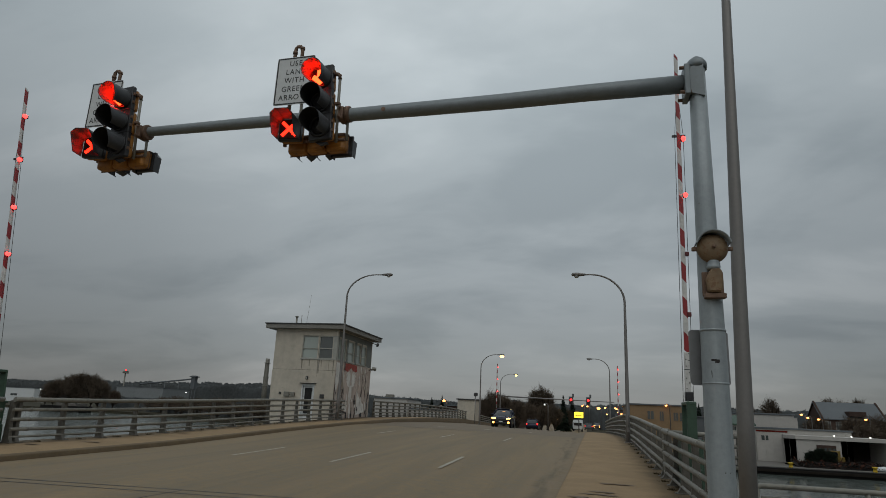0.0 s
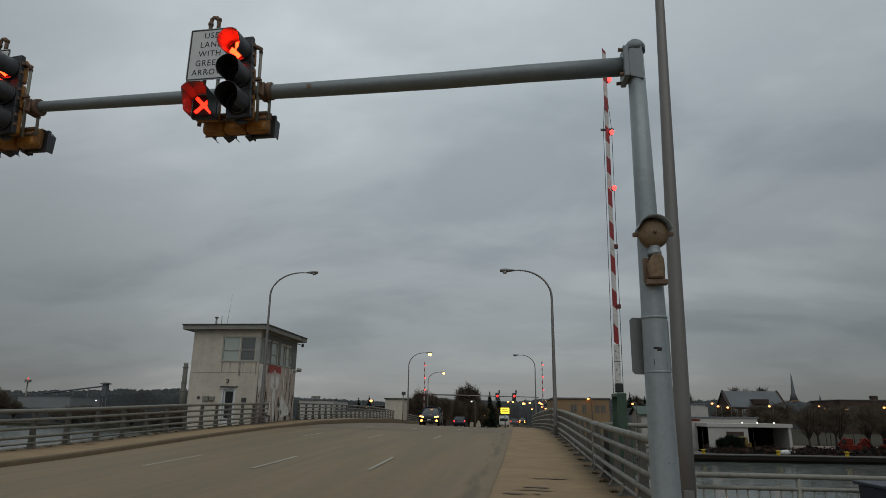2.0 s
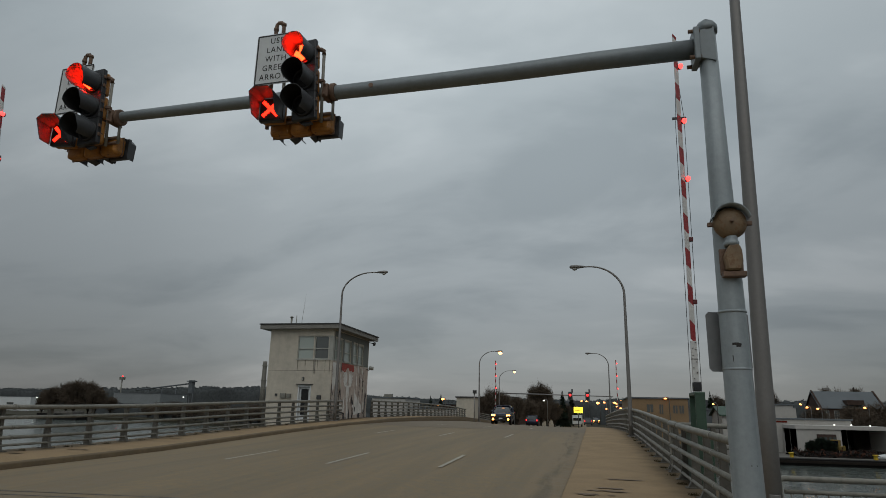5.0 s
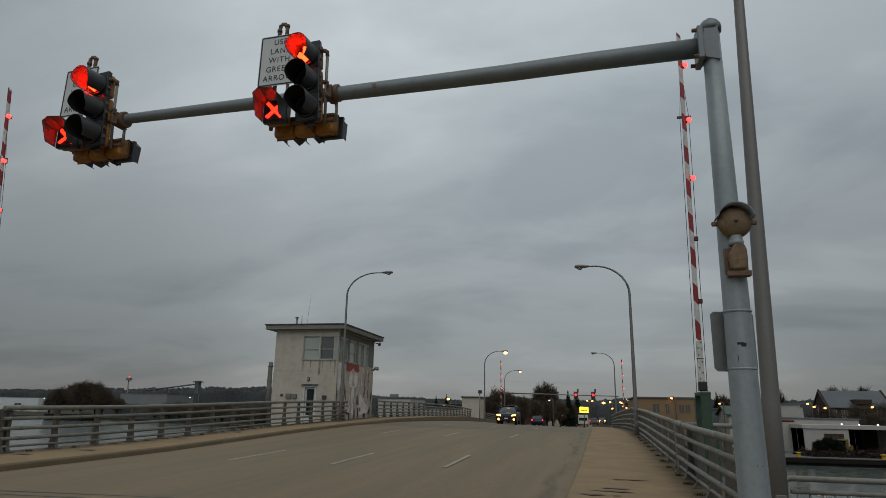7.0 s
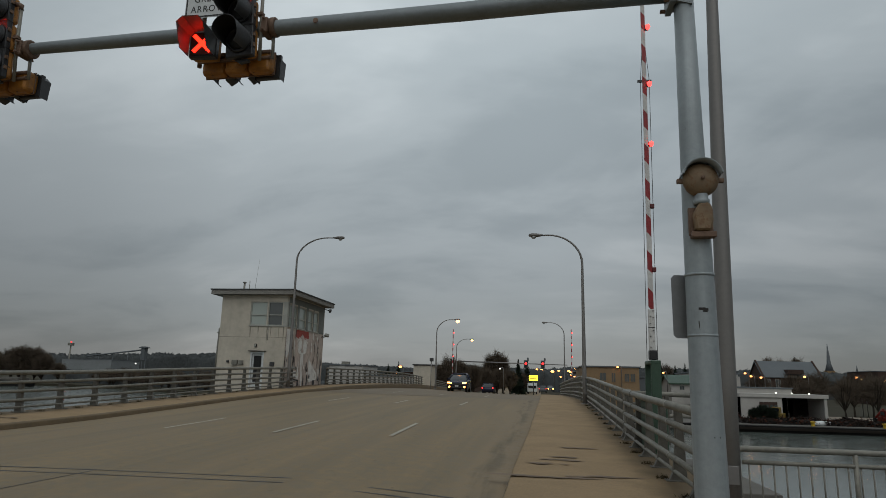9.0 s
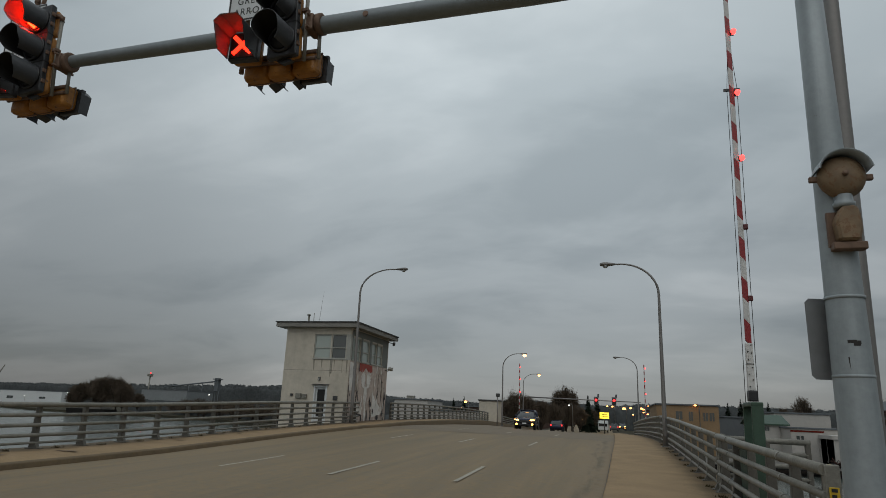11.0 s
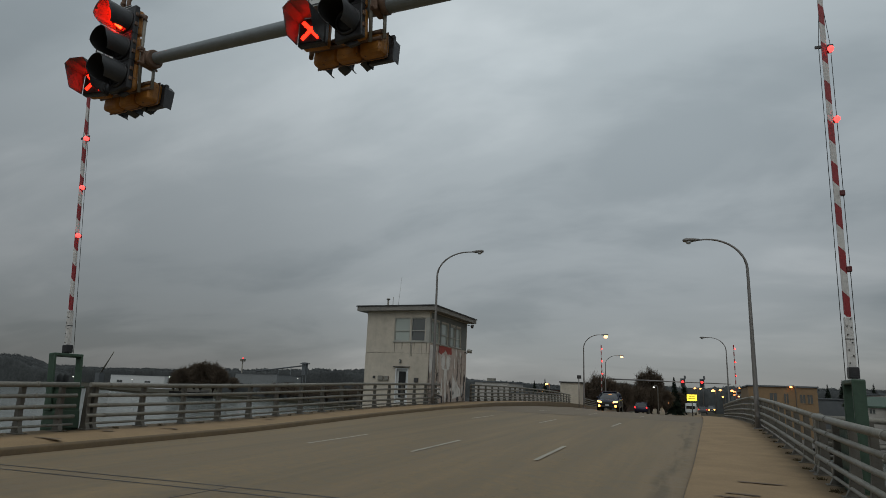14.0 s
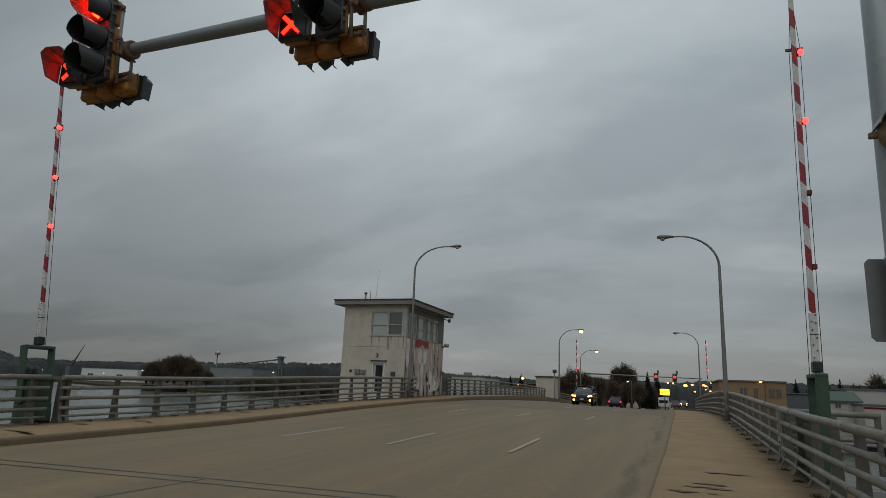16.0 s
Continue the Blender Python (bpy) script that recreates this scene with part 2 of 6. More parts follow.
SIGN_BACK = material("bare_aluminium_sheet", (0.24, 0.245, 0.25), 0.5, 0.4, spread=0.2, grain=14.0, patch=2.5, bump=0.05)
LETTER = material("black_lettering", (0.015, 0.015, 0.015), 0.5, spread=0.2)
RED_ARROW = glowing("red_arrow_core", (1.0, 0.010, 0.002), 34.0, (0.5, 0.05, 0.02))
RED_X = glowing("red_cross_core", (1.0, 0.011, 0.004), 7.0, (0.5, 0.05, 0.02))
# paler than the unlit lining: part of the lamp's glow put into the colour
LIT_LINING = material("lit_visor_lining", (0.13, 0.12, 0.12), 0.5, spread=0.3, grain=16.0, patch=4.0)
GATE_LAMP = glowing("gate_lamp_red", (1.0, 0.04, 0.035), 4.5, (0.6, 0.03, 0.03))
GATE_DARK = material("dark_gate_lamp", (0.10, 0.01, 0.01), 0.4, spread=0.3)
GATE_WHITE = material("gate_white_paint", (0.58, 0.57, 0.55), 0.5, spread=0.3, grain=14.0, patch=4.0, rust=(0.2, 0.15, 0.12), rust_at=0.66)
GATE_RED = material("gate_red_paint", (0.27, 0.018, 0.022), 0.5, spread=0.3, grain=14.0, patch=4.0)
GREEN = material("bridge_green_paint", (0.042, 0.080, 0.052), 0.55, 0.1, spread=0.35, grain=12.0, patch=3.0, rust=(0.09, 0.07, 0.05), rust_at=0.68)
HORN = material("faded_yellow_horn", (0.20, 0.135, 0.075), 0.65, spread=0.45, grain=10.0, patch=7.0, rust=(0.16, 0.085, 0.04), rust_at=0.54)
CABLE = material("dark_cable", (0.03, 0.03, 0.03), 0.6, spread=0.2)
YELLOW = material("yellow_marker", (0.55, 0.36, 0.02), 0.6, spread=0.25)
STUCCO = material("stained_cream_stucco", (0.50, 0.452, 0.375), 0.85, spread=0.24, grain=3.0, patch=0.9, bump=0.2, streak=1.6, rust=(0.40, 0.355, 0.28), rust_at=0.62)
SOFFIT = material("grey_soffit", (0.22, 0.21, 0.19), 0.8, spread=0.25, grain=6.0, patch=1.0, streak=2.0)
ROOF_EDGE = material("dark_roof_edge", (0.045, 0.045, 0.045), 0.6, spread=0.3)
FRAME = material("pale_window_frame", (0.36, 0.36, 0.325), 0.6, spread=0.3, grain=14.0, patch=2.0)
# pale base colour stands in for the sky mirrored in the panes
GLASS_PALE = glassy("pane_with_sky_reflection", (0.34, 0.385, 0.355), 0.12)
WINDOW_BAND = material("grey_green_window_band", (0.15, 0.158, 0.142), 0.7, spread=0.3, grain=10.0, patch=2.0)
GLASS_DARK = glassy("dark_pane", (0.07, 0.08, 0.08), 0.06)
MURAL = material("peeling_mural_ground", (0.50, 0.415, 0.36), 0.85, spread=0.40, grain=4.0, patch=0.9, streak=3.0, rust=(0.13, 0.10, 0.08), rust_at=0.60)
MURAL_RED = material("faded_red_mural_paint", (0.33, 0.060, 0.045), 0.85, spread=0.4, patch=1.5, rust=(0.34, 0.25, 0.2), rust_at=0.60)
MURAL_WHITE = material("chalky_white_mural_paint", (0.70, 0.68, 0.64), 0.85, spread=0.3, grain=8.0, patch=1.6, rust=(0.2, 0.16, 0.13), rust_at=0.64)
MURAL_DARK = material("dark_mural_paint", (0.05, 0.045, 0.045), 0.8, spread=0.4, patch=3.0)
WATER = material("grey_river_water", (0.094, 0.111, 0.099), 0.16, spread=0.15, grain=0.9, patch=0.03, bump=0.5)
LAND = material("bank_soil_and_grass", (0.055, 0.050, 0.035), 0.95, spread=0.45, grain=1.2, patch=0.06, bump=0.4, spec=0.08)
ASPHALT = material("street_asphalt", (0.06, 0.06, 0.058), 0.75, spread=0.3, grain=4.0, patch=0.3, bump=0.2, spec=0.08)
QUAY = material("quay_concrete", (0.13, 0.12, 0.105), 0.85, spread=0.4, grain=2.0, patch=0.3)
SHEET_PILE = material("dark_sheet_piling", (0.018, 0.017, 0.016), 0.7, 0.2, spread=0.4, grain=2.0, patch=0.4, spec=0.08)
WHITE_SIDING = material("white_metal_siding", (0.42, 0.40, 0.37), 0.6, spread=0.18, grain=1.5, patch=0.12, streak=0.6)
GREY_ROOF = material("grey_roofing", (0.11, 0.122, 0.13), 0.75, spread=0.25, grain=1.5, patch=0.15)
BRICK = material("tan_brick_far", (0.25, 0.165, 0.088), 0.85, spread=0.25, grain=3.0, patch=0.3)
BROWN_BRICK = material("brown_brick_far", (0.070, 0.048, 0.040), 0.85, spread=0.3, grain=3.0, patch=0.3, spec=0.08)
DARK_WOOD = material("dark_timber", (0.022, 0.018, 0.015), 0.85, spread=0.4, grain=4.0, patch=0.8, spec=0.08)
BARK = material("bare_bark", (0.050, 0.042, 0.034), 0.9, spread=0.35, grain=5.0, patch=0.8, spec=0.08)
TWIG = material("bare_twigs", (0.112, 0.088, 0.066), 0.9, spread=0.4, grain=1.5, patch=0.3, spec=0.08)
# lightened blue-grey: distance haze is mixed into the base colour
WOODS = material("far_hazed_woods", (0.075, 0.081, 0.082), 0.95, spread=0.5, grain=0.5, patch=0.05, spec=0.08)
EVERGREEN = material("evergreen_needles", (0.022, 0.032, 0.022), 0.9, spread=0.4, grain=1.5, patch=0.3, spec=0.08)
LAMP_LIT = glowing("sodium_lamp_lit", (1.0, 0.42, 0.13), 5.5, (0.6, 0.5, 0.4))
LAMP_FAR = glowing("far_sodium_lamp", (1.0, 0.35, 0.08), 4.5, (0.6, 0.5, 0.4))
LAMP_OFF = glassy("unlit_lamp_lens", (0.35, 0.36, 0.36), 0.2)
HEADLIGHT = glowing("headlight_warm", (1.0, 0.42, 0.07), 7.0, (0.8, 0.8, 0.8))
FOGLIGHT = glowing("fog_lamp_warm", (1.0, 0.36, 0.045), 6.0, (0.8, 0.8, 0.8))
TAIL = glowing("tail_lamp_red", (1.0, 0.03, 0.03), 1.8, (0.4, 0.02, 0.02))
SIGNAL_FAR = glowing("far_red_signal", (1.0, 0.03, 0.03), 2.2, (0.4, 0.02, 0.02))
YELLOW_SIGN = glowing("lit_yellow_sign", (1.0, 0.72, 0.05), 1.6, (0.6, 0.5, 0.05))
WHITE_LIT = glowing("lit_white_lamp", (0.95, 0.95, 0.85), 1.6, (0.6, 0.6, 0.6))
CAR_BLUE = material("dark_blue_car_paint", (0.010, 0.014, 0.034), 0.22, 0.3, spread=0.1, bump=0.0)
CAR_GLASS = glassy("tinted_car_glass", (0.012, 0.014, 0.017), 0.04)
TYRE = material("tyre_rubber", (0.014, 0.014, 0.014), 0.85, spread=0.2)
RIM = material("alloy_rim", (0.42, 0.42, 0.43), 0.35, 0.8, spread=0.1)
PLASTIC = material("black_plastic_trim", (0.02, 0.02, 0.02), 0.6, spread=0.2)
CLUTTER_RED = material("red_machine_paint", (0.13, 0.020, 0.014), 0.6, spread=0.4, grain=3.0, spec=0.08)
CLUTTER_DARK = material("dark_scrap", (0.022, 0.018, 0.016), 0.85, spread=0.6, grain=2.0, spec=0.08)
SCRAP_RUST = material("rusty_scrap", (0.070, 0.032, 0.022), 0.85, spread=0.6, grain=3.0, patch=0.8, spec=0.08)
MUSTARD = material("dull_yellow_machine_paint", (0.20, 0.13, 0.025), 0.6, spread=0.4, grain=3.0)
STREAK = material("weather_streak", (0.27, 0.245, 0.20), 0.9, spread=0.3)
BLUE_BOX = material("dark_blue_cabinet_paint", (0.018, 0.026, 0.040), 0.5, 0.1, spread=0.25, grain=8.0, patch=2.0)
ORANGE = material("orange_label", (0.40, 0.13, 0.02), 0.6, spread=0.2)


# ---- mesh tools ----
def part(name, bm, mat, parent=None, label=""):
    me = bpy.data.meshes.new(name)
    bm.to_mesh(me)
    bm.free()
    me.materials.append(mat)
    ob = new(name, me)
    ob.parent = parent
    return tagged(ob, label)


def thing(name, at, label, category, group="", kind="", turn=0):
    ob = new(name)
    ob.empty_display_size = 0.2
    ob.matrix_basis = pose(*at, 0, 0, turn)
    return tagged(ob, label, category, group, kind)


def box(x0, x1, y0, y1, z0, z1, bevel=0.0, bm=None, m=None):
    bm = bm or bmesh.new()
    r = bmesh.ops.create_cube(bm, size=1)
    mat = Matrix.Translation(((x0 + x1) / 2, (y0 + y1) / 2, (z0 + z1) / 2)) @ Matrix.Diagonal((abs(x1 - x0), abs(y1 - y0), abs(z1 - z0), 1))
    bmesh.ops.transform(bm, matrix=(m @ mat) if m else mat, verts=r["verts"])
    if bevel:
        edges = list({e for v in r["verts"] for e in v.link_edges})
        bmesh.ops.bevel(bm, geom=edges, offset=bevel, segments=2, affect="EDGES", profile=0.5)
    return bm


def sweep(points, radii, seg=12, bm=None, caps=True, flat=1.0):
    """A round bar along points; radii: one, or one for each point; flat squashes it upwards."""
    bm = bm or bmesh.new()
    pts = [Vector(p) for p in points]
    if isinstance(radii, (int, float)):
        radii = [radii] * len(pts)
    rings = []
    for i, p in enumerate(pts):
        way = (pts[min(i + 1, len(pts) - 1)] - pts[max(i - 1, 0)]).normalized()
        ref = Vector((0, 0, 1)) if abs(way.z) < 0.9 else Vector((0, 1, 0))
        side = way.cross(ref).normalized()
        up = side.cross(way)
        rings.append([bm.verts.new(p + radii[i] * (math.cos(a) * side + flat * math.sin(a) * up)) for a in (2 * math.pi * k / seg for k in range(seg))])
    for a, b in zip(rings, rings[1:]):
        for k in range(seg):
            f = bm.faces.new((a[k], a[(k + 1) % seg], b[(k + 1) % seg], b[k]))
            f.smooth = True
    if caps:
        bm.faces.new(rings[0][::-1])
        bm.faces.new(rings[-1])
    return bm


def lathe(profile, seg=24, m=None, bm=None):
    """Turns (radius, height) pairs about z."""
    bm = bm or bmesh.new()
    rings = []
    for r, z in profile:
        ring = [bm.verts.new((r * math.cos(2 * math.pi * k / seg), r * math.sin(2 * math.pi * k / seg), z)) for k in range(seg)]
        rings.append(ring)
    for a, b in zip(rings, rings[1:]):
        for k in range(seg):
            f = bm.faces.new((a[k], a[(k + 1) % seg], b[(k + 1) % seg], b[k]))
            f.smooth = True
    if profile[0][0] > 1e-4:
        bm.faces.new(rings[0][::-1])
    if profile[-1][0] > 1e-4:
        bm.faces.new(rings[-1])
    bmesh.ops.remove_doubles(bm, verts=bm.verts, dist=1e-5)
    if m:
        bmesh.ops.transform(bm, matrix=m, verts=bm.verts)
    bmesh.ops.recalc_face_normals(bm, faces=bm.faces)
    return bm


def slab(outline, depth, m=None, bm=None, bevel=0.0):
    """A flat outline in x and z, depth thick along y."""
    bm = bm or bmesh.new()
    a = [bm.verts.new((x, 0, z)) for x, z in outline]
    b = [bm.verts.new((x, depth, z)) for x, z in outline]
    n = len(a)
    bm.faces.new(a)
    bm.faces.new(b[::-1])
    for k in range(n):
        bm.faces.new((a[k], b[k], b[(k + 1) % n], a[(k + 1) % n]))
    bmesh.ops.recalc_face_normals(bm, faces=bm.faces)
    if bevel:
        bmesh.ops.bevel(bm, geom=list(bm.edges), offset=bevel, segments=1, affect="EDGES")
    if m:
        bmesh.ops.transform(bm, matrix=m, verts=bm.verts)
    return bm


def loft(rows, bm=None):
    """A sheet through rows of points."""
    bm = bm or bmesh.new()
    grid = [[bm.verts.new(p) for p in row] for row in rows]
    for a, b in zip(grid, grid[1:]):
        for k in range(len(a) - 1):
            f = bm.faces.new((a[k], a[k + 1], b[k + 1], b[k]))
            f.smooth = True
    return bm


# ---- levels of the bridge along y ----
LEFT_Y = (-40, 0, 11.7, 14, 19.6, 23.5, 29, 36, 44, 56, 70, 100, 130, 600)
LEFT_Z = (-0.3, 0.40, 0.66, 0.70, 0.80, 0.93, 1.12, 1.30, 1.38, 1.33, 1.15, 0.3, -0.4, -0.5)
MID_Y = (-40, 0, 11.8, 16.8, 19.9, 29, 36, 44, 56, 70, 100, 130, 600)
MID_Z = (-0.3, 0.42, 0.75, 0.93, 1.01, 1.15, 1.22, 1.21, 1.07, 0.8, 0.0, -0.4, -0.5)
RIGHT_Y = (-40, 0, 12, 15, 19, 29, 36, 44, 56, 70, 100, 130, 600)
RIGHT_Z = (-0.3, 0.36, 0.55, 0.61, 0.705, 1.04, 1.18, 1.13, 0.97, 0.72, 0.0, -0.4, -0.5)


def left_z(y):
    return float(np.interp(y, LEFT_Y, LEFT_Z))


def left_walk_z(y):
    """The far pavement stands a little higher over the roadway near by and beyond the tower."""
    return left_z(y) + float(np.interp(y, (0, 16, 23, 38, 46, 56, 76, 100, 130), (0.06, 0.06, 0.02, 0.0, 0.12, 0.22, 0.36, 0.2, 0.0)))


def mid_z(y):
    return float(np.interp(y, MID_Y, MID_Z))


def right_z(y):
    return float(np.interp(y, RIGHT_Y, RIGHT_Z))


def kerb_x(y):
    return float(np.interp(y, (-40, 5, 14.8, 20.8, 36, 70), (0.2, 0.21, 0.32, 0.48, 0.75, 0.88)))


def road_z(x, y):
    return float(np.interp(x, (-11.75, -6.0, -2.5, kerb_x(y)), (left_z(y), 0.25 * left_z(y) + 0.75 * mid_z(y), mid_z(y), right_z(y))))


WALK_UP = 0.13
RAIL_L, RAIL_R = -13.75, 2.86


def rail_foot(side, y):
    return (left_walk_z(y) if side < 0 else right_z(y)) + WALK_UP


# ---- the setting ----
ys = [-40 + 2.0 * k for k in range(0, 56)] + [80, 90, 100, 115, 130, 200, 400, 600]
road = part("road", loft([[(x, y, road_z(x, y)) for x in (-11.75, -9.5, -7.5, -6.0, -4.2, -2.5, -1.0, kerb_x(y))] for y in ys]), CONCRETE)
tagged(road, "worn grey-tan concrete bridge roadway with four lanes", "road", kind="structure")

for name, side in (("pavement_left", -1), ("pavement_right", 1)):
    rows, kerb_rows = [], []
    for y in ys[:-2]:
        if y > 130:
            continue
        if side < 0:
            z = left_walk_z(y)
            edge = z - float(np.interp(y, (16, 23, 38), (0.06, 0.02, 0.0)))
            rows.append([(-14.2, y, z - 0.9), (-14.2, y, z + WALK_UP), (-13.0, y, z + WALK_UP), (-12.4, y, z + WALK_UP), (-12.0, y, edge + WALK_UP)])
            kerb_rows.append([(-12.0, y, edge + WALK_UP), (-11.79, y, edge + WALK_UP - 0.005), (-11.76, y, edge + WALK_UP - 0.03), (-11.74, y, left_z(y) - 0.1)])
        else:
            z, x = right_z(y), kerb_x(y)
            rows.append([(x + 0.16, y, z + WALK_UP), (2.2, y, z + WALK_UP + 0.01), (3.3, y, z + WALK_UP + 0.01), (3.3, y, z - 0.9)])
            kerb_rows.append([(x - 0.01, y, z - 0.1), (x + 0.0, y, z + WALK_UP - 0.03), (x + 0.03, y, z + WALK_UP - 0.005), (x + 0.16, y, z + WALK_UP)])
    walk_ob = part(name, loft(rows), WALKWAY)
    tagged(walk_ob, "tan stained concrete pavement beside the bridge railing", "pavement", kind="structure")
    part("kerb", loft(kerb_rows), KERB if side < 0 else WALKWAY, walk_ob, "dirty concrete kerb" if side < 0 else "")

deck_rows = [[(-14.2, y, left_z(y) - 0.9), (3.3, y, right_z(y) - 0.9)] for y in ys if y <= 100]
deck = part("deck_underside", loft(deck_rows), QUAY)
tagged(deck, "dark concrete underside of the bridge deck", "bridge deck", kind="structure")

# dark kerb line of grime and painted shade, and dark leaf beyond the crest
strip = [y for y in ys if -6 <= y <= 38]
part("kerb_joint", loft([[(kerb_x(y) - 0.035, y, road_z(kerb_x(y) - 0.035, y) + 0.004), (kerb_x(y) - 0.008, y, road_z(kerb_x(y), y) + 0.004)] for y in strip]), STEEL_JOINT, road, "dark line of grime and painted shade along the kerb")
leaf_y = [38.0, 40.0, 44.0, 50.0, 56.0, 62.0, 70.0, 84.0]
part("bascule_leaf", loft([[(x, y, road_z(x, y) + 0.006) for x in (-11.7, -8.0, -5.0, -2.0, kerb_x(y) - 0.04)] for y in leaf_y]), BASCULE, road, "darker surface of the moving leaf")

# lane dashes, each a thin painted patch
for lane, (x, first) in enumerate(((-2.45, 16.83), (-5.18, 16.88), (-8.2, 17.5))):
    for k in range(-2, 4):
        y0 = first + 12.2 * k
        bm = loft([[(x - 0.05, y, road_z(x, y) + 0.010), (x + 0.05, y, road_z(x, y) + 0.010)] for y in (y0, y0 + 1.0, y0 + 2.0, y0 + 3.05)])
        part("lane_dash", bm, STRIPE, road)

# expansion joints across the roadway
for y_left, slope in ((11.74, 0.0), (11.40, 0.0), (37.6, 0.02)):
    xs = np.linspace(-11.7, kerb_x(y_left) - 0.02, 9)
    rows = [[(x, y_left + slope * (x + 10.5) + w, road_z(x, y_left + slope * (x + 10.5)) + 0.005) for x in xs] for w in (0.0, 0.05)]
    part("expansion_joint", loft(rows), STEEL_JOINT, road, "dark steel joint across the deck")
rows = [[(-5.75 - 0.35 * s + w, 11.70 - 2.6 * s, road_z(-5.75 - 0.35 * s, 11.70 - 2.6 * s) + 0.005) for s in (0, 0.5, 1.0)] for w in (0, 0.025)]
part("crack", loft(rows), STEEL_JOINT, road)

# rust stains on the pavements
rng = random.Random(4)
for x, y, w in ((0.95, 14.7, 0.55), (1.15, 15.2, 0.6), (1.5, 17.1, 0.62), (0.8, 13.3, 1.0), (1.7, 13.5, 0.9), (1.2, 15.6, 0.4), (-12.9, 15.9, 0.5), (-12.6, 17.6, 0.5), (-12.9, 22.4, 0.5), (-12.5, 13.9, 0.6), (-12.9, 26.0, 0.4)):
    z = rail_foot(-1 if x < 0 else 1, y) + 0.015
    bm = bmesh.new()
    for j in range(4):
        n, dx, dy = 14, rng.uniform(-0.5, 0.5) * w, rng.uniform(-0.07, 0.07)
        ww = w * rng.uniform(0.25, 0.6)
        bm.faces.new([bm.verts.new((x + dx + ww * math.cos(a) * rng.uniform(0.45, 1), y + dy + 0.10 * math.sin(a) * rng.uniform(0.3, 1), z + 0.002 * j)) for a in (2 * math.pi * k / n for k in range(n))])
    part("stain", bm, STAIN, bpy.data.objects["pavement_left" if x < 0 else "pavement_right"], "dark brown rust streak")

weeds = bmesh.new()
for k in range(1800):
    side = -1 if k % 3 == 0 else 1
    y = rng.uniform(11.5, 34) if side > 0 else rng.uniform(9, 36)
    near = 12.1 + 1.545 * round((y - 12.1) / 1.545)
    y = near + (y - near) * rng.choice((0.05, 0.08, 0.12, 0.2))
    x = (RAIL_R - 0.15 if side > 0 else RAIL_L + 0.15) + rng.gauss(0, 0.05)
    z = rail_foot(side, y)
    h, a = rng.uniform(0.015, 0.08), rng.uniform(0, 6.3)
    w = rng.uniform(0.005, 0.014)
    weeds.faces.new([weeds.verts.new(v) for v in ((x - w * math.cos(a), y - w * math.sin(a), z), (x + w * math.cos(a), y + w * math.sin(a), z), (x + rng.uniform(-0.06, 0.06), y + rng.uniform(-0.06, 0.06), z + h))])
tagged(part("dry_weeds", weeds, WEED), "dry dark weeds along the railing's foot", "weeds", kind="stuff")

water = part("water", loft([[(x, y, -3.75) for x in np.linspace(-1500, 700, 23)] for y in np.linspace(-300, 1500, 19)]), WATER)
tagged(water, "calm grey river water under an overcast sky", "water", kind="structure")
ground = part("ground", loft([[(x, y, -6.5) for x in (-5000, -1500, 0, 1500, 5000)] for y in (-5000, -1000, 0, 1000, 5000)]), LAND)
tagged(ground, "dark flat land reaching the horizon", "ground", kind="structure")


def bank(name, outline, top, label):
    """A raised piece of land with steep sides."""
    bm = bmesh.new()
    up = [bm.verts.new((x, y, top)) for x, y in outline]
    low = [bm.verts.new((x, y, -6.6)) for x, y in outline]
    bm.faces.new(up)
    for k in range(len(up)):
        bm.faces.new((up[k], low[k], low[(k + 1) % len(up)], up[(k + 1) % len(up)]))
    bmesh.ops.recalc_face_normals(bm, faces=bm.faces)
    return tagged(part(name, bm, LAND), label, "river bank", kind="structure")


bank("bank_north", ((-18, 84), (-60, 140), (-130, 200), (-165, 216), (-232, 228), (-420, 330), (-1500, 480), (-1500, 2500), (2500, 2500), (2500, 104), (4.6, 97), (4.6, 84)), -2.9, "far river bank of dull grass and bare soil")
bank("bank_south", ((-1500, -300), (-1500, -30), (-40, -9), (3.3, -4), (60, -9), (900, -30), (900, -300)), -1.6, "near river bank behind the bridge approach")

# ---- bridge railings ----
RAIL_STEPS = ((1.10, 0.064), (0.84, 0.048), (0.59, 0.048), (0.34, 0.048), (0.15, 0.032))


RAIL_STEPS_NEAR = ((1.135, 0.064), (0.865, 0.048), (0.605, 0.048), (0.345, 0.048), (0.15, 0.032))


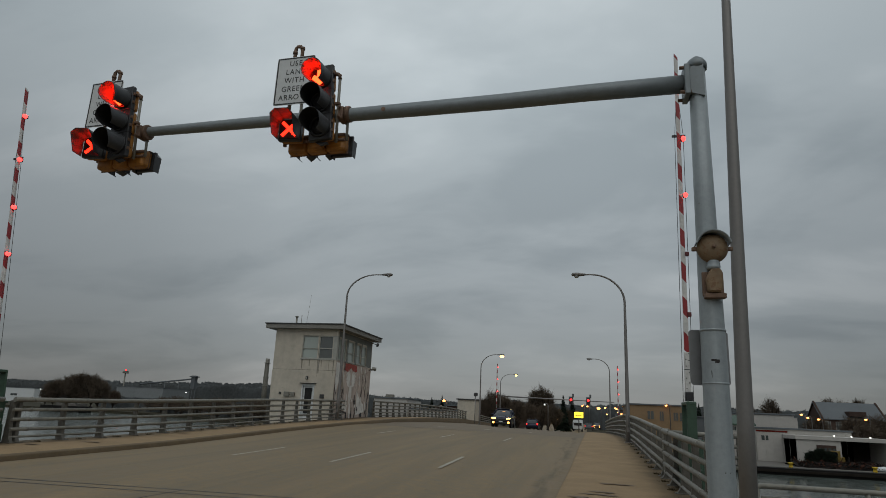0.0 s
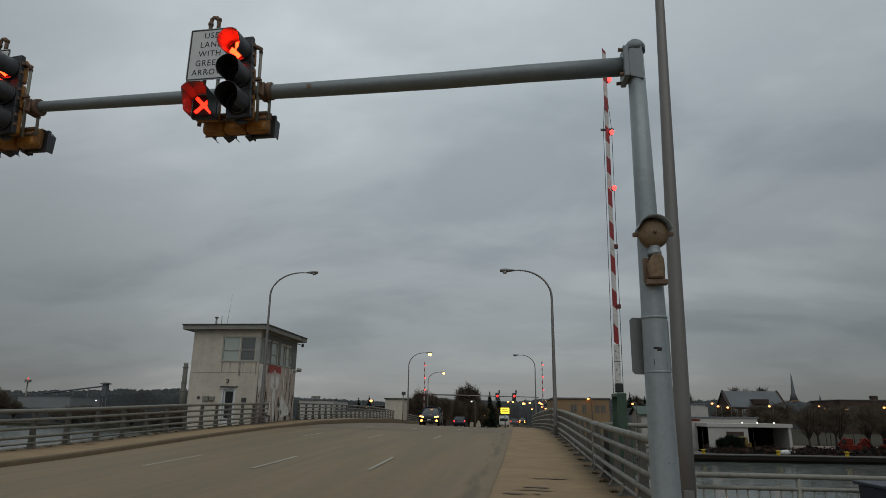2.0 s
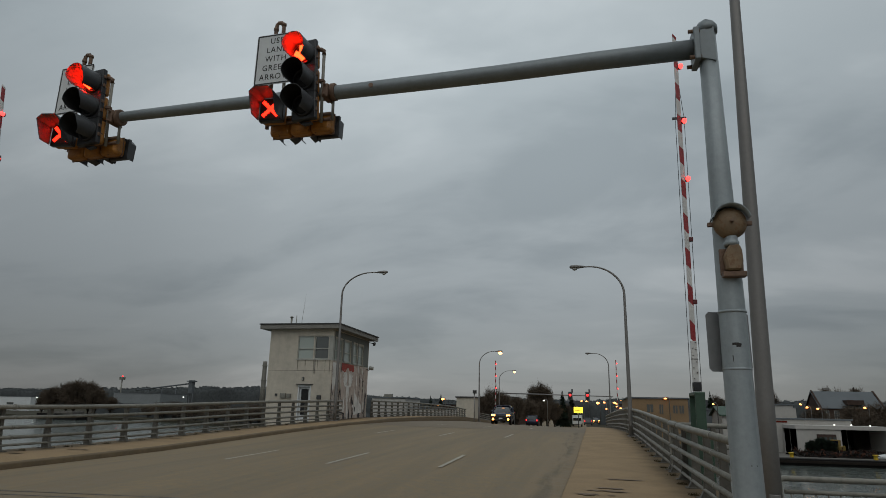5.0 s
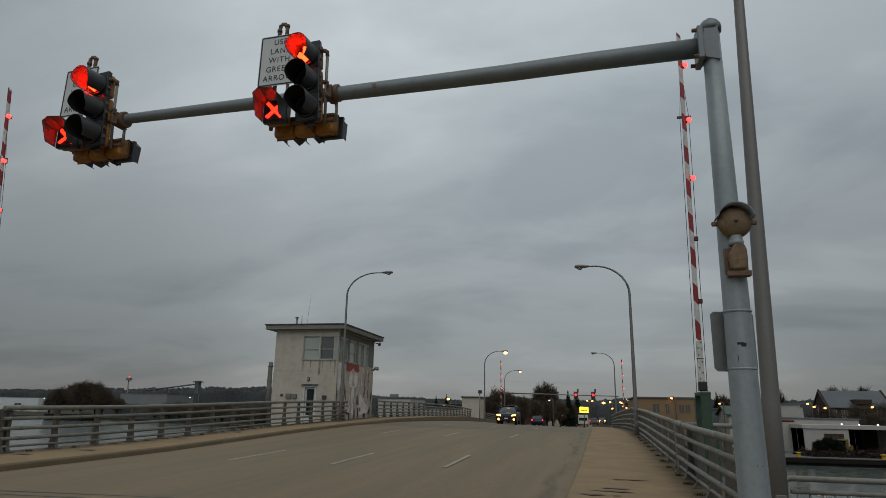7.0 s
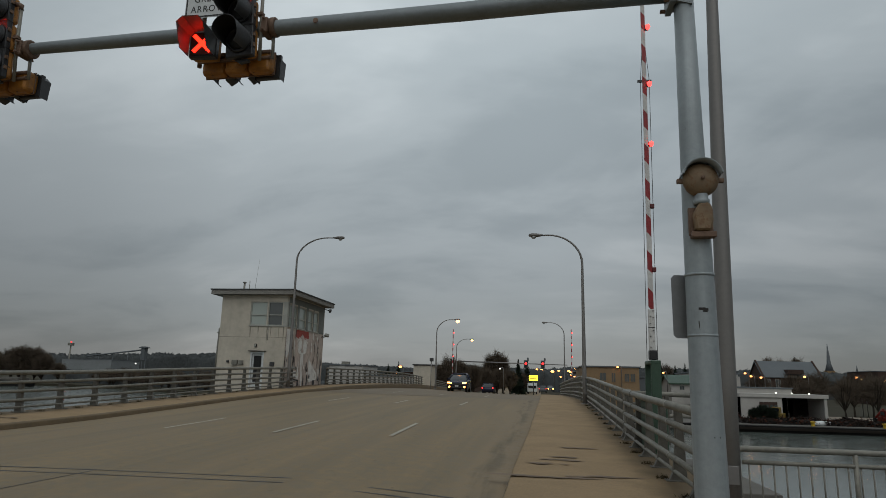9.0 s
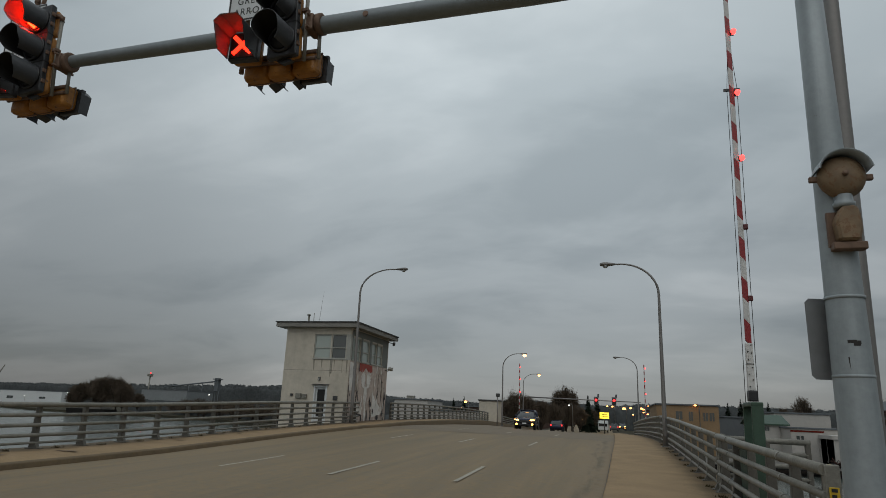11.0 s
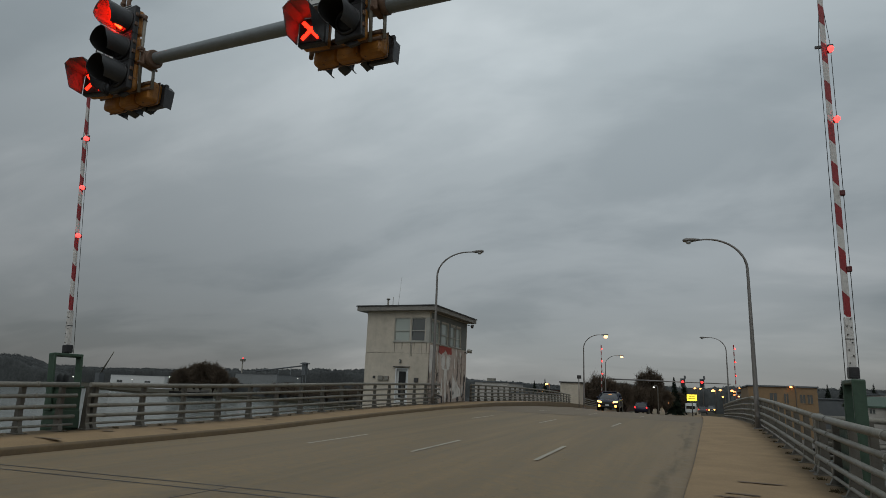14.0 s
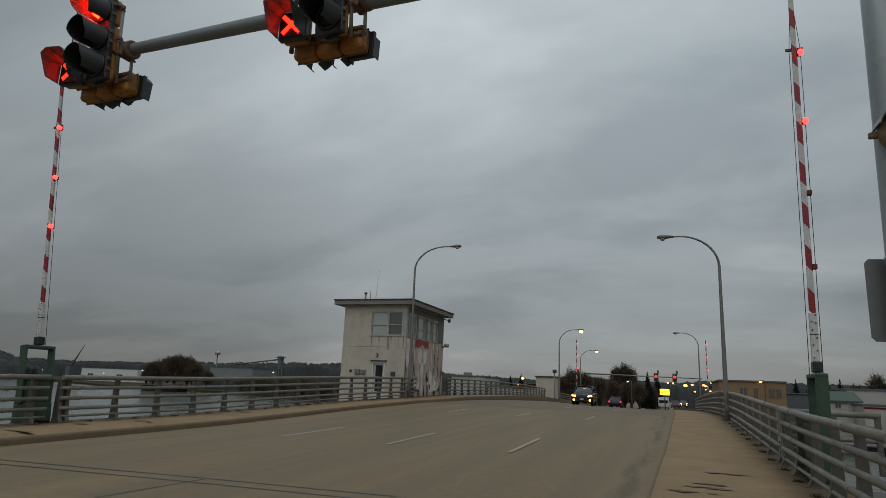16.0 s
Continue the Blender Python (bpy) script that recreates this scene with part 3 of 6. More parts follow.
def railing(side, y0, y1, posts, label):
    """Five horizontal tubes on tapered posts; posts: list of y."""
    x = RAIL_L if side < 0 else RAIL_R
    ob = thing("bridge_railing", (x, y0, rail_foot(side, y0)), label, "railing", "bridge railings")
    z0 = rail_foot(side, y0)
    n = max(2, int((y1 - y0) / 2.5) + 1)
    for h, r in RAIL_STEPS if side < 0 else RAIL_STEPS_NEAR:
        pts = [(-side * 0.03, y - y0, rail_foot(side, y) - z0 + h) for y in np.linspace(y0 - 0.05, y1 + 0.05, n)]
        part("top_rail" if h > 1 else "rail", sweep(pts, r, 10), RAIL, ob)
        if h > 0.3:
            for y in posts[1::3]:
                ring = [(-side * 0.03, y - y0 + d, rail_foot(side, y + d) - z0 + h) for d in (0.25, 0.33)]
                part("sleeve", sweep(ring, r + 0.008, 10), RAIL, ob)
    for y in posts:
        z = rail_foot(side, y) - z0
        # a solid tapered post with softened edges
        bm = slab(((-0.13, 0), (0.15, 0), (0.14, 0.16), (0.13, 0.55), (0.115, 1.07), (0.0, 1.08), (-0.012, 0.52), (-0.06, 0.14)), 0.11, Matrix.Translation((0, y - y0 - 0.055, z)), None, 0.008)
        if side < 0:
            bmesh.ops.transform(bm, matrix=Matrix.Diagonal((-1, 1, 1, 1)), verts=bm.verts)
            bmesh.ops.reverse_faces(bm, faces=bm.faces)
        post = part("post", bm, POST, ob)
        sx = side * 0.01
        part("foot_plate", box(sx - 0.18, sx + 0.18, y - y0 - 0.12, y - y0 + 0.12, z - 0.02, z + 0.025, 0.006), POST, post)
    return ob


def spaced(a, b, step):
    n = max(1, round((b - a) / step))
    return [a + (b - a) * k / n for k in range(n + 1)]


railing(-1, 1.0, 12.9, spaced(1.2, 12.7, 1.57), "weathered grey metal bridge railing with five tubes")
railing(-1, 13.05, 15.5, [13.2, 14.2, 15.2], "short weathered railing section beside the gate machinery")
railing(-1, 15.95, 39.6, [15.95] + spaced(16.15, 39.4, 1.545), "weathered grey metal bridge railing running to the tower")
railing(-1, 45.6, 82.0, spaced(45.8, 81.8, 1.6), "weathered grey metal railing beyond the tower")
railing(-1, 87.5, 104.0, spaced(87.8, 103.8, 1.9), "far metal railing descending with the bridge approach")
railing(1, 11.95, 19.2, spaced(12.1, 19.0, 1.5), "weathered grey metal railing with a yellow end marker")
railing(1, 19.45, 35.6, spaced(19.5, 35.4, 1.545), "weathered grey metal bridge railing along the pavement")
railing(1, 36.1, 72.0, spaced(36.3, 71.8, 1.6), "weathered grey railing beyond the street lamp")
for y in (11.93, 19.22, 19.44):
    stout = thing("railing_end_post", (RAIL_R + 0.06, y, rail_foot(1, y)), "stout square weathered post at the railing's end", "post", "railing end posts")
    part("shaft", box(-0.10, 0.06, -0.055, 0.055, 0.0, 1.19, 0.012), RAIL, stout)
    part("foot_plate", box(-0.17, 0.13, -0.12, 0.12, -0.02, 0.02, 0.006), POST, stout)
marker = thing("end_marker", (2.90, 11.93, right_z(11.9) + 0.75), "narrow yellow marker plate on the railing end", "marker")
part("plate", box(-0.05, 0.05, -0.075, -0.06, -0.08, 0.34, 0.004), YELLOW, marker)
for k, z in enumerate((-0.03, 0.04, 0.10, 0.17, 0.23, 0.29)):
    part("bars", box(-0.03, 0.018 + 0.012 * (k % 2), -0.079, -0.0755, z, z + 0.035), LETTER, marker, "dark bars on the marker")
part("bracket", box(-0.02, 0.02, -0.06, 0.12, 0.10, 0.14), RAIL, marker)

# foot railing that runs off beside the bridge end
foot = thing("foot_railing", (3.05, 10.9, 0.60), "low painted steel handrail with thin balusters", "railing")
for h, r in ((0.86, 0.035), (0.71, 0.026), (0.02, 0.026)):
    bend = [(-0.06, -0.01, h - 0.30), (-0.055, -0.01, h - 0.10), (-0.03, 0.0, h - 0.03)] if h > 0.8 else []
    part("handrail" if h > 0.8 else "rail", sweep(bend + [(x, 0.12 * x, h - 0.012 * x) for x in (0.05, 1.0, 2.5, 4.0)], r, 10), RAIL, foot)
for k in range(28):
    x = 0.12 + 0.14 * k
    part("baluster", sweep([(x, 0.12 * x, 0.02 - 0.012 * x), (x, 0.12 * x, 0.71 - 0.012 * x)], 0.010, 6), RAIL, foot)
for x in (0.0, 1.33, 2.67, 4.0):
    part("post", sweep([(x, 0.12 * x, -0.22), (x, 0.12 * x, 0.86 - 0.012 * x)], 0.03, 10), RAIL, foot)
landing = part("side_landing", box(3.3, 7.6, 9.9, 11.9, 0.1, 0.4, 0.02), QUAY)
tagged(landing, "grey concrete landing beside the bridge end", "landing", kind="structure")
cab = thing("control_cabinet", (5.35, 10.25, 0.4), "dark blue steel cabinet with orange labels", "cabinet")
part("body", box(-0.5, 0.5, -0.3, 0.3, 0.0, 1.02, 0.015), BLUE_BOX, cab)
part("lid", box(-0.54, 0.54, -0.34, 0.34, 1.02, 1.06, 0.01), BLUE_BOX, cab)
part("door", box(-0.44, 0.44, -0.315, -0.30, 0.08, 0.95, 0.004), BLUE_BOX, cab)
part("warning_label", box(0.08, 0.28, -0.320, -0.316, 0.62, 0.85), ORANGE, cab, "orange warning label")
part("handle", box(-0.38, -0.35, -0.34, -0.315, 0.42, 0.6, 0.004), RAIL, cab)


# ---- street lamps ----
def street_lamp(at, height, reach, way, base_r, top_r, lit, label, group="street lamps", lean=0.0):
    """A tapered pole that bends into a curved arm with a cobra head. way: the sign of x towards which the arm reaches."""
    ob = thing("street_lamp", at, label, "street lamp", group)
    ob.matrix_basis = pose(*at, 0, lean, 0)
    bend = height - 1.35
    pts, rad = [], []
    for k in range(7):
        s = k / 6
        pts.append((0, 0, bend * s))
        rad.append(base_r + (top_r - base_r) * s)
    for k in range(1, 11):
        a = math.pi / 2 * k / 10
        pts.append((way * reach * 0.72 * (1 - math.cos(a)), 0, bend + 1.35 * math.sin(a)))
        rad.append(top_r * (1 - 0.35 * k / 10))
    pts.append((way * (reach - 0.3), 0, height - 0.01))
    rad.append(top_r * 0.62)
    part("pole", sweep(pts, rad, 16), LAMP_POLE, ob)
    part("base_plate", box(-base_r * 1.6, base_r * 1.6, -base_r * 1.6, base_r * 1.6, 0, 0.04, 0.008), LAMP_POLE, ob)
    part("hand_hole", box(-0.06, 0.06, -base_r - 0.012, -base_r + 0.03, 0.45, 0.65, 0.006), LAMP_POLE, ob)
    head = lathe(((0.02, -0.34), (0.07, -0.33), (0.10, -0.2), (0.15, 0.02), (0.15, 0.2), (0.10, 0.32), (0.02, 0.34)), 16, Matrix.Translation((way * (reach - 0.05), 0, height)) @ Matrix.Diagonal((1, 1, 0.62, 1)) @ pose(0, 0, 0, 0, 90 * way, 0))
    h = part("head", head, LAMP_POLE, ob)
    # the lit lens is larger than the unlit one, to take in its glare
    lens = lathe(((0.0, -0.26), (0.13, -0.23), (0.20, -0.13), (0.17, 0.0)) if lit else ((0.0, -0.10), (0.07, -0.085), (0.115, -0.03), (0.12, 0.0)), 16, Matrix.Translation((way * (reach + 0.05), 0, height - 0.075)))
    part("lens", lens, LAMP_LIT if lit else LAMP_OFF, h, "lit warm lens enlarged for its glare" if lit else "unlit glass lens")
    return ob


street_lamp((2.865, 10.6, right_z(10.6) + WALK_UP), 11.2, 2.1, -1, 0.113, 0.05, False, "tall weathered aluminium street lamp beside the mast", lean=1.4)
street_lamp((2.72, 32.1, right_z(32.1) + WALK_UP), 7.65, 2.15, -1, 0.10, 0.055, False, "unlit weathered street lamp at the railing")
street_lamp((-13.42, 38.0, left_z(38) + WALK_UP), 8.75, 2.55, 1, 0.10, 0.055, False, "unlit weathered street lamp before the tower")
street_lamp((-9.62, 67.0, left_z(67)), 6.95, 2.1, 1, 0.09, 0.05, True, "lit street lamp with a warm glow")
street_lamp((-11.85, 100.0, left_z(100)), 7.95, 2.3, 1, 0.09, 0.05, True, "far lit street lamp with a warm glow")
street_lamp((3.42, 75.0, right_z(75)), 8.05, 2.15, -1, 0.09, 0.05, False, "far unlit street lamp beside the railing")

# ---- signal mast ----
MX, MY = 2.285, 9.0
mz = right_z(MY) + WALK_UP
mast = thing("signal_mast", (MX, MY, mz), "pale grey painted steel mast with a long tapered arm", "signal mast")
top = 6.45 - mz
part("pole", sweep([(0, 0, 0), (0, 0, 0.5), (0, 0, 2.0), (0, 0, 4.0), (0, 0, top)], [0.152, 0.146, 0.134, 0.113, 0.094], 28), POLE, mast)
part("base_plate", box(-0.24, 0.24, -0.24, 0.24, 0, 0.045, 0.01), POLE, mast)
for sx in (-1, 1):
    for sy in (-1, 1):
        part("anchor_bolt", sweep([(0.18 * sx, 0.18 * sy, 0.04), (0.18 * sx, 0.18 * sy, 0.12)], 0.02, 6), RUSTY, mast)
part("cap", lathe(((0.118, top - 0.07), (0.122, top - 0.02), (0.118, top + 0.01), (0.09, top + 0.055), (0.045, top + 0.075), (0.04, top + 0.095), (0.0, top + 0.105)), 24), ARM, mast)
for h in (2.62 - mz, 3.19 - mz):
    part("band", lathe(((0.132, h - 0.012), (0.137, h - 0.01), (0.137, h + 0.01), (0.132, h + 0.012)), 28), POLE, mast, "steel strap round the pole")
AZ = 6.20 - mz
arm_pts = [(x, 0, z - mz) for x, z in ((-0.10, 6.20), (-1.3, 6.165), (-2.3, 6.12), (-3.3, 6.09), (-4.5, 6.06), (-5.9, 6.03), (-7.6, 5.985), (-8.2, 5.97))]
part("arm", sweep(arm_pts, [0.112, 0.107, 0.102, 0.097, 0.090, 0.080, 0.068, 0.064], 24), ARM, mast, "grey tapered mast arm")
part("arm_end", lathe(((0.0, -0.01), (0.066, -0.005), (0.067, 0.02)), 20, Matrix.Translation((-8.22, 0, 5.97 - mz)) @ pose(0, 0, 0, 0, 90, 0)), ARM, mast)
flange = part("flange", box(-0.165, -0.10, -0.15, 0.15, AZ - 0.20, AZ + 0.20, 0.012), ARM, mast, "bolted steel flange")
part("gusset", slab(((-0.10, -0.17), (0.06, -0.22), (0.06, 0.20), (-0.10, 0.17)), 0.22, Matrix.Translation((0, -0.11, AZ))), ARM, mast)
for dz in (-0.16, 0.16):
    for dy in (-0.11, 0.11):
        part("bolt", sweep([(-0.215, dy, AZ + dz), (-0.09, dy, AZ + dz)], 0.022, 6), RUSTY, flange)
for a, z0, w, h in ((-10, 2.86, 0.030, 0.012), (2, 2.845, 0.022, 0.016), (9, 2.855, 0.012, 0.012), (-24, 2.70, 0.004, 0.05), (18, 1.72, 0.03, 0.006)):
    part("scuff", box(-w, w, -0.002, 0.004, -h, h, 0, None, pose(0, 0, z0 - mz, 0, 0, a) @ Matrix.Translation((0, -0.128 - 0.006 * (3.2 - z0), 0))), STEEL_JOINT, mast, "dark scuff on the paint")
part("inspection_plug", sweep([(-3.96, -0.10, 6.07 - mz), (-3.96, -0.085, 6.07 - mz)], 0.03, 10), RUSTY, mast, "small rusty plug")

# bell on the mast
horn = thing("bridge_bell", (MX + 0.02, MY - 0.16, 4.08), "round faded yellow warning bell with a hood", "bell")
face = Matrix.Translation((0, -0.02, 0)) @ pose(0, 0, 0, 90, 0, 0)
part("gong", lathe(((0.0, 0.075), (0.06, 0.07), (0.12, 0.05), (0.158, 0.015), (0.165, -0.02), (0.15, -0.05), (0.0, -0.055)), 32, face), HORN, horn)
part("gong_nut", lathe(((0.0, 0.10), (0.018, 0.095), (0.018, 0.07)), 12, face), RUSTY, horn)
rows = [[(0.185 * math.cos(a), y, 0.185 * math.sin(a)) for a in np.radians(np.linspace(12, 168, 18))] for y in (-0.14, 0.06)]
rows2 = [[(0.172 * math.cos(a), y, 0.172 * math.sin(a)) for a in np.radians(np.linspace(12, 168, 18))] for y in (0.06, -0.14)]
part("hood", loft(rows + rows2 + rows[:1]), POLE, horn, "grey sheet-metal hood")
part("side_lug", box(-0.215, 0.215, -0.01, 0.03, -0.025, 0.02, 0.008), RUSTY, horn)
part("neck", lathe(((0.07, -0.24), (0.075, -0.20), (0.062, -0.19), (0.062, -0.14)), 20), POLE, horn)
drive = slab(((-0.075, -0.50), (0.06, -0.50), (0.085, -0.42), (0.08, -0.28), (0.055, -0.23), (-0.03, -0.23), (-0.09, -0.34)), 0.13, Matrix.Translation((0, -0.075, 0)), None, 0.018)
part("motor_case", drive, HORN, horn)
part("bracket", box(-0.12, 0.10, 0.02, 0.06, -0.53, -0.26, 0.008), RUSTY, horn)
part("lower_clamp", box(-0.11, 0.11, -0.05, 0.05, -0.56, -0.505, 0.008), RUSTY, horn)

plate = thing("sign_panel", (MX + 0.03, MY, 2.59), "bare aluminium back of a road sign strapped to the mast", "sign")
part("panel", slab([(-0.22, 0.03), (-0.19, 0.0), (0.19, 0.0), (0.22, 0.03), (0.22, 0.58), (0.19, 0.61), (-0.19, 0.61), (-0.22, 0.58)], 0.005, pose(-0.05, 0.165, 0.015, 0, 0, 12)), SIGN_BACK, plate)
part("bracket", box(-0.03, 0.03, 0.12, 0.19, 0.15, 0.2), RAIL, plate)
part("bracket", box(-0.03, 0.03, 0.12, 0.19, 0.5, 0.55), RAIL, plate)


# ---- lane signals on the arm ----
def words(text, size, mat, parent, m, name="lettering"):
    cu = bpy.data.curves.new(name, "FONT")
    cu.body, cu.size, cu.align_x, cu.align_y, cu.extrude, cu.resolution_u = text, size, "CENTER", "CENTER", 0.0006, 3
    cu.space_character, cu.offset = 1.16, 0.0004
    tmp = bpy.data.objects.new(name, cu)
    scene.collection.objects.link(tmp)
    me = bpy.data.meshes.new_from_object(tmp.evaluated_get(bpy.context.evaluated_depsgraph_get()))
    bpy.data.objects.remove(tmp)
    bpy.data.curves.remove(cu)
    me.materials.clear()
    me.materials.append(mat)
    ob = new(name, me)
    ob.parent = parent
    ob.matrix_basis = m
    return ob


def tunnel(bm, x, y, z, r, length, out, facing=-1, down=12):
    """One skin of a tunnel visor, open below; out: the skin looks outward. facing: the sign of y towards which it points."""
    rows = []
    for d in np.linspace(0, 1, 5):
        ring = []
        for a in np.radians(np.linspace(-62, 242, 26)):
            cut = 0.30 * max(0, -math.sin(a)) * d
            ring.append((x + r * math.cos(a), y + facing * length * d * (1 - cut), z + r * math.sin(a) - length * d * math.tan(radians(down)) * 0.25))
        rows.append(ring)
    return loft(rows if out else rows[::-1], bm)


def visor(name, x, y, z, parent, lining, length=0.31, facing=-1, label="black tunnel visor"):
    """A tunnel visor: an outer shell with a lip, and the lining within it."""
    bm = tunnel(bmesh.new(), x, y, z, 0.146, length, True, facing)
    outer = tunnel(bmesh.new(), x, y, z, 0.146, length, True, facing)
    rim = [v.co.copy() for v in outer.verts][-26:]
    outer.free()
    loft([[tuple(p) for p in rim], [(x + (p.x - x) * 0.965, p.y, z + (p.z - z) * 0.965) for p in rim]], bm)
    shell = part(name, bm, VISOR, parent, label)
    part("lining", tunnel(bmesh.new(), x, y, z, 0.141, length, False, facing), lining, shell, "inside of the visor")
    return shell


def hood_skin(bm, x, y, z, scale, facing, deep, shallow):
    """The skin of an angular hood: a square with its upper corners cut, open below."""
    q = [(-0.155, -0.155), (-0.155, 0.09), (-0.09, 0.155), (0.09, 0.155), (0.155, 0.09), (0.155, -0.155)]
    loft([[(x + scale * a, y, z + scale * b) for a, b in q], [(x + scale * a, y + facing * (deep if b > 0 else shallow), z + scale * b) for a, b in q]], bm)
    for f in bm.faces:
        f.smooth = False
    return bm


def lane_signal(at, label, turn=0, sign_drop=0.0, sign_left=0.0, cross_turn=0.0):
    """A three-section head and a square head towards the road's near end, a row of heads that face away behind them, and a sign above."""
    ob = thing("lane_signal", at, label, "traffic signal", "lane signals", turn=turn)
    cx, cy = 0.0, -0.20
    tip = pose(0, 0, 0.1, 0, -3.5, 0) @ Matrix.Translation((0, 0, -0.1))
    head = part("head", box(cx - 0.165, cx + 0.165, cy, cy + 0.07, -0.44, 0.67, 0.014), BLACK, ob, "black three-section signal head")
    head.matrix_basis = tip
    for k, z in enumerate((0.475, 0.115, -0.245)):
        back = box(cx - 0.158, cx + 0.158, cy + 0.07, cy + 0.155, z - 0.172, z + 0.172, 0.035)
        part("housing", back, AMBER, head, "amber painted section housing")
        sec = part("section_door", lathe(((0.152, 0.0), (0.152, 0.02), (0.13, 0.03), (0.13, 0.012)), 28, Matrix.Translation((cx, cy, z)) @ pose(0, 0, 0, 90, 0, 0)), BLACK, ob)
        sec.matrix_basis = tip
        lens = lathe(((0.0, 0.045), (0.06, 0.04), (0.10, 0.026), (0.128, 0.008)), 28, Matrix.Translation((cx, cy, z)) @ pose(0, 0, 0, 90, 0, 0))
        part("lens", lens, VISOR_IN, sec, "dark red lens" if k == 0 else "dark unlit lens")
        if k == 0:
            arrow = slab(((-0.04, 0.11), (0.04, 0.11), (0.04, 0.01), (0.085, 0.045), (0.12, -0.015), (0.0, -0.12), (-0.12, -0.015), (-0.085, 0.045), (-0.04, 0.01)), 0.006, Matrix.Translation((cx, cy - 0.054, z - 0.01)))
            part("arrow", arrow, RED_ARROW, sec, "glowing arrow in the lens")
        visor("visor", cx, cy - 0.012, z, sec, LIT_LINING if k == 0 else VISOR_IN, label="tunnel visor lit red within" if k == 0 else "black tunnel visor")
    for z in (-0.065, 0.295):
        part("joint", box(cx - 0.167, cx + 0.167, cy - 0.003, cy + 0.074, z - 0.006, z + 0.006), VISOR_IN, head)
    for z in (0.55, 0.42, 0.18, 0.05, -0.18, -0.31):
        part("hinge", box(cx + 0.160, cx + 0.180, cy + 0.01, cy + 0.05, z - 0.022, z + 0.022, 0.004), RUSTY, head)
    # single square head with the cross
    sx, sz = -0.43, -0.25
    toed = Matrix.Translation((sx, cy + 0.05, 0)) @ pose(0, 0, 0, 0, 0, cross_turn) @ Matrix.Translation((-sx, -cy - 0.05, 0))
    sq = part("square_head", box(sx - 0.16, sx + 0.16, cy, cy + 0.08, sz - 0.16, sz + 0.16, 0.014), BLACK, ob, "black square signal head")
    sq.matrix_basis = toed
    part("housing", box(sx - 0.15, sx + 0.15, cy + 0.08, cy + 0.17, sz - 0.15, sz + 0.15, 0.03), AMBER, sq, "amber painted section housing")
    part("square_lens", box(sx - 0.14, sx + 0.14, cy - 0.012, cy - 0.001, sz - 0.14, sz + 0.14, 0.004), VISOR_IN, sq)
    for a in (45, -45):
        part("cross_bar", box(-0.14, 0.14, -0.004 - 0.003 * (a > 0), 0.004, -0.022, 0.022, 0, None, Matrix.Translation((sx, cy - 0.017, sz)) @ pose(0, 0, 0, 0, a, 0)), RED_X, sq, "glowing red bar of a cross")
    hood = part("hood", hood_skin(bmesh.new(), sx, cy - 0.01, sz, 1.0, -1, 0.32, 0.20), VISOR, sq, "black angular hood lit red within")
    part("lining", hood_skin(bmesh.new(), sx, cy - 0.01, sz, 0.965, -1, 0.32, 0.20), LIT_LINING, hood, "inside of the hood")
    # a row of heads that face away, lower behind the arm
    for k, x in enumerate((-0.44, -0.15, 0.14)):
        pod = part("rear_head", box(x - 0.142, x + 0.142, 0.05, 0.23, -0.49, -0.22, 0.045), AMBER, ob, "amber back of a head that faces away")
        part("seam", box(x - 0.147, x + 0.147, 0.165, 0.177, -0.496, -0.214, 0.002), RUSTY, pod)
        if k < 2:
            visor("rear_visor", x, 0.23, -0.355, pod, VISOR_IN, 0.20, 1)
        else:
            away = part("rear_hood", hood_skin(bmesh.new(), x + 0.03, 0.22, -0.36, 1.0, 1, 0.14, 0.12), VISOR, pod, "black angular hood facing away")
            part("lining", hood_skin(bmesh.new(), x + 0.03, 0.22, -0.36, 0.965, 1, 0.14, 0.12), VISOR_IN, away)
            part("hood_plate", box(x - 0.12, x + 0.18, 0.23, 0.28, -0.51, -0.21, 0.01), VISOR, away)
    # clamps, conduits and braces
    part("arm_clamp", box(0.20, 0.29, -0.10, 0.10, -0.10, 0.09, 0.02), RUSTY, ob, "rusty clamp on the arm")
    for z in (-0.075, 0.065):
        part("clamp_bolt", sweep([(0.245, -0.14, z), (0.245, 0.13, z)], 0.014, 8), RUSTY, ob)
    part("clamp_collar", lathe(((0.10, -0.03), (0.112, -0.025), (0.112, 0.025), (0.10, 0.03)), 20, Matrix.Translation((0.33, 0, 0)) @ pose(0, 0, 0, 0, 90, 0)), RUSTY, ob)
    part("hanger_tube", sweep([(0.31, 0.03, -0.05), (0.31, 0.05, -0.36)], 0.019, 10), RAIL, ob, "short galvanised conduit")
    part("front_tube", sweep([(0.205, -0.10, 0.50), (0.205, -0.08, 0.0), (0.20, -0.04, -0.42)], 0.020, 10), RAIL, ob, "long galvanised conduit")
    part("conduit_elbow", sweep([(0.205, -0.10, 0.49), (0.20, -0.10, 0.545), (0.165, -0.11, 0.565), (0.12, -0.12, 0.565)], 0.028, 10), RUSTY, ob)
    part("conduit_strap", box(0.165, 0.235, -0.125, -0.06, 0.10, 0.14, 0.006), RUSTY, ob)
    for z in (-0.325, -0.40):
        part("brace", sweep([(-0.60, 0.03, z + 0.06), (0.28, 0.05, z + 0.06)], 0.022, 10), RUSTY, ob)
    part("drop_bracket", slab(((-0.06, -0.44), (0.11, -0.44), (0.13, -0.47), (0.02, -0.49)), 0.04, Matrix.Translation((0, -0.14, 0))), BLACK, ob)
    # sign on a pipe loop
    d = -sign_drop
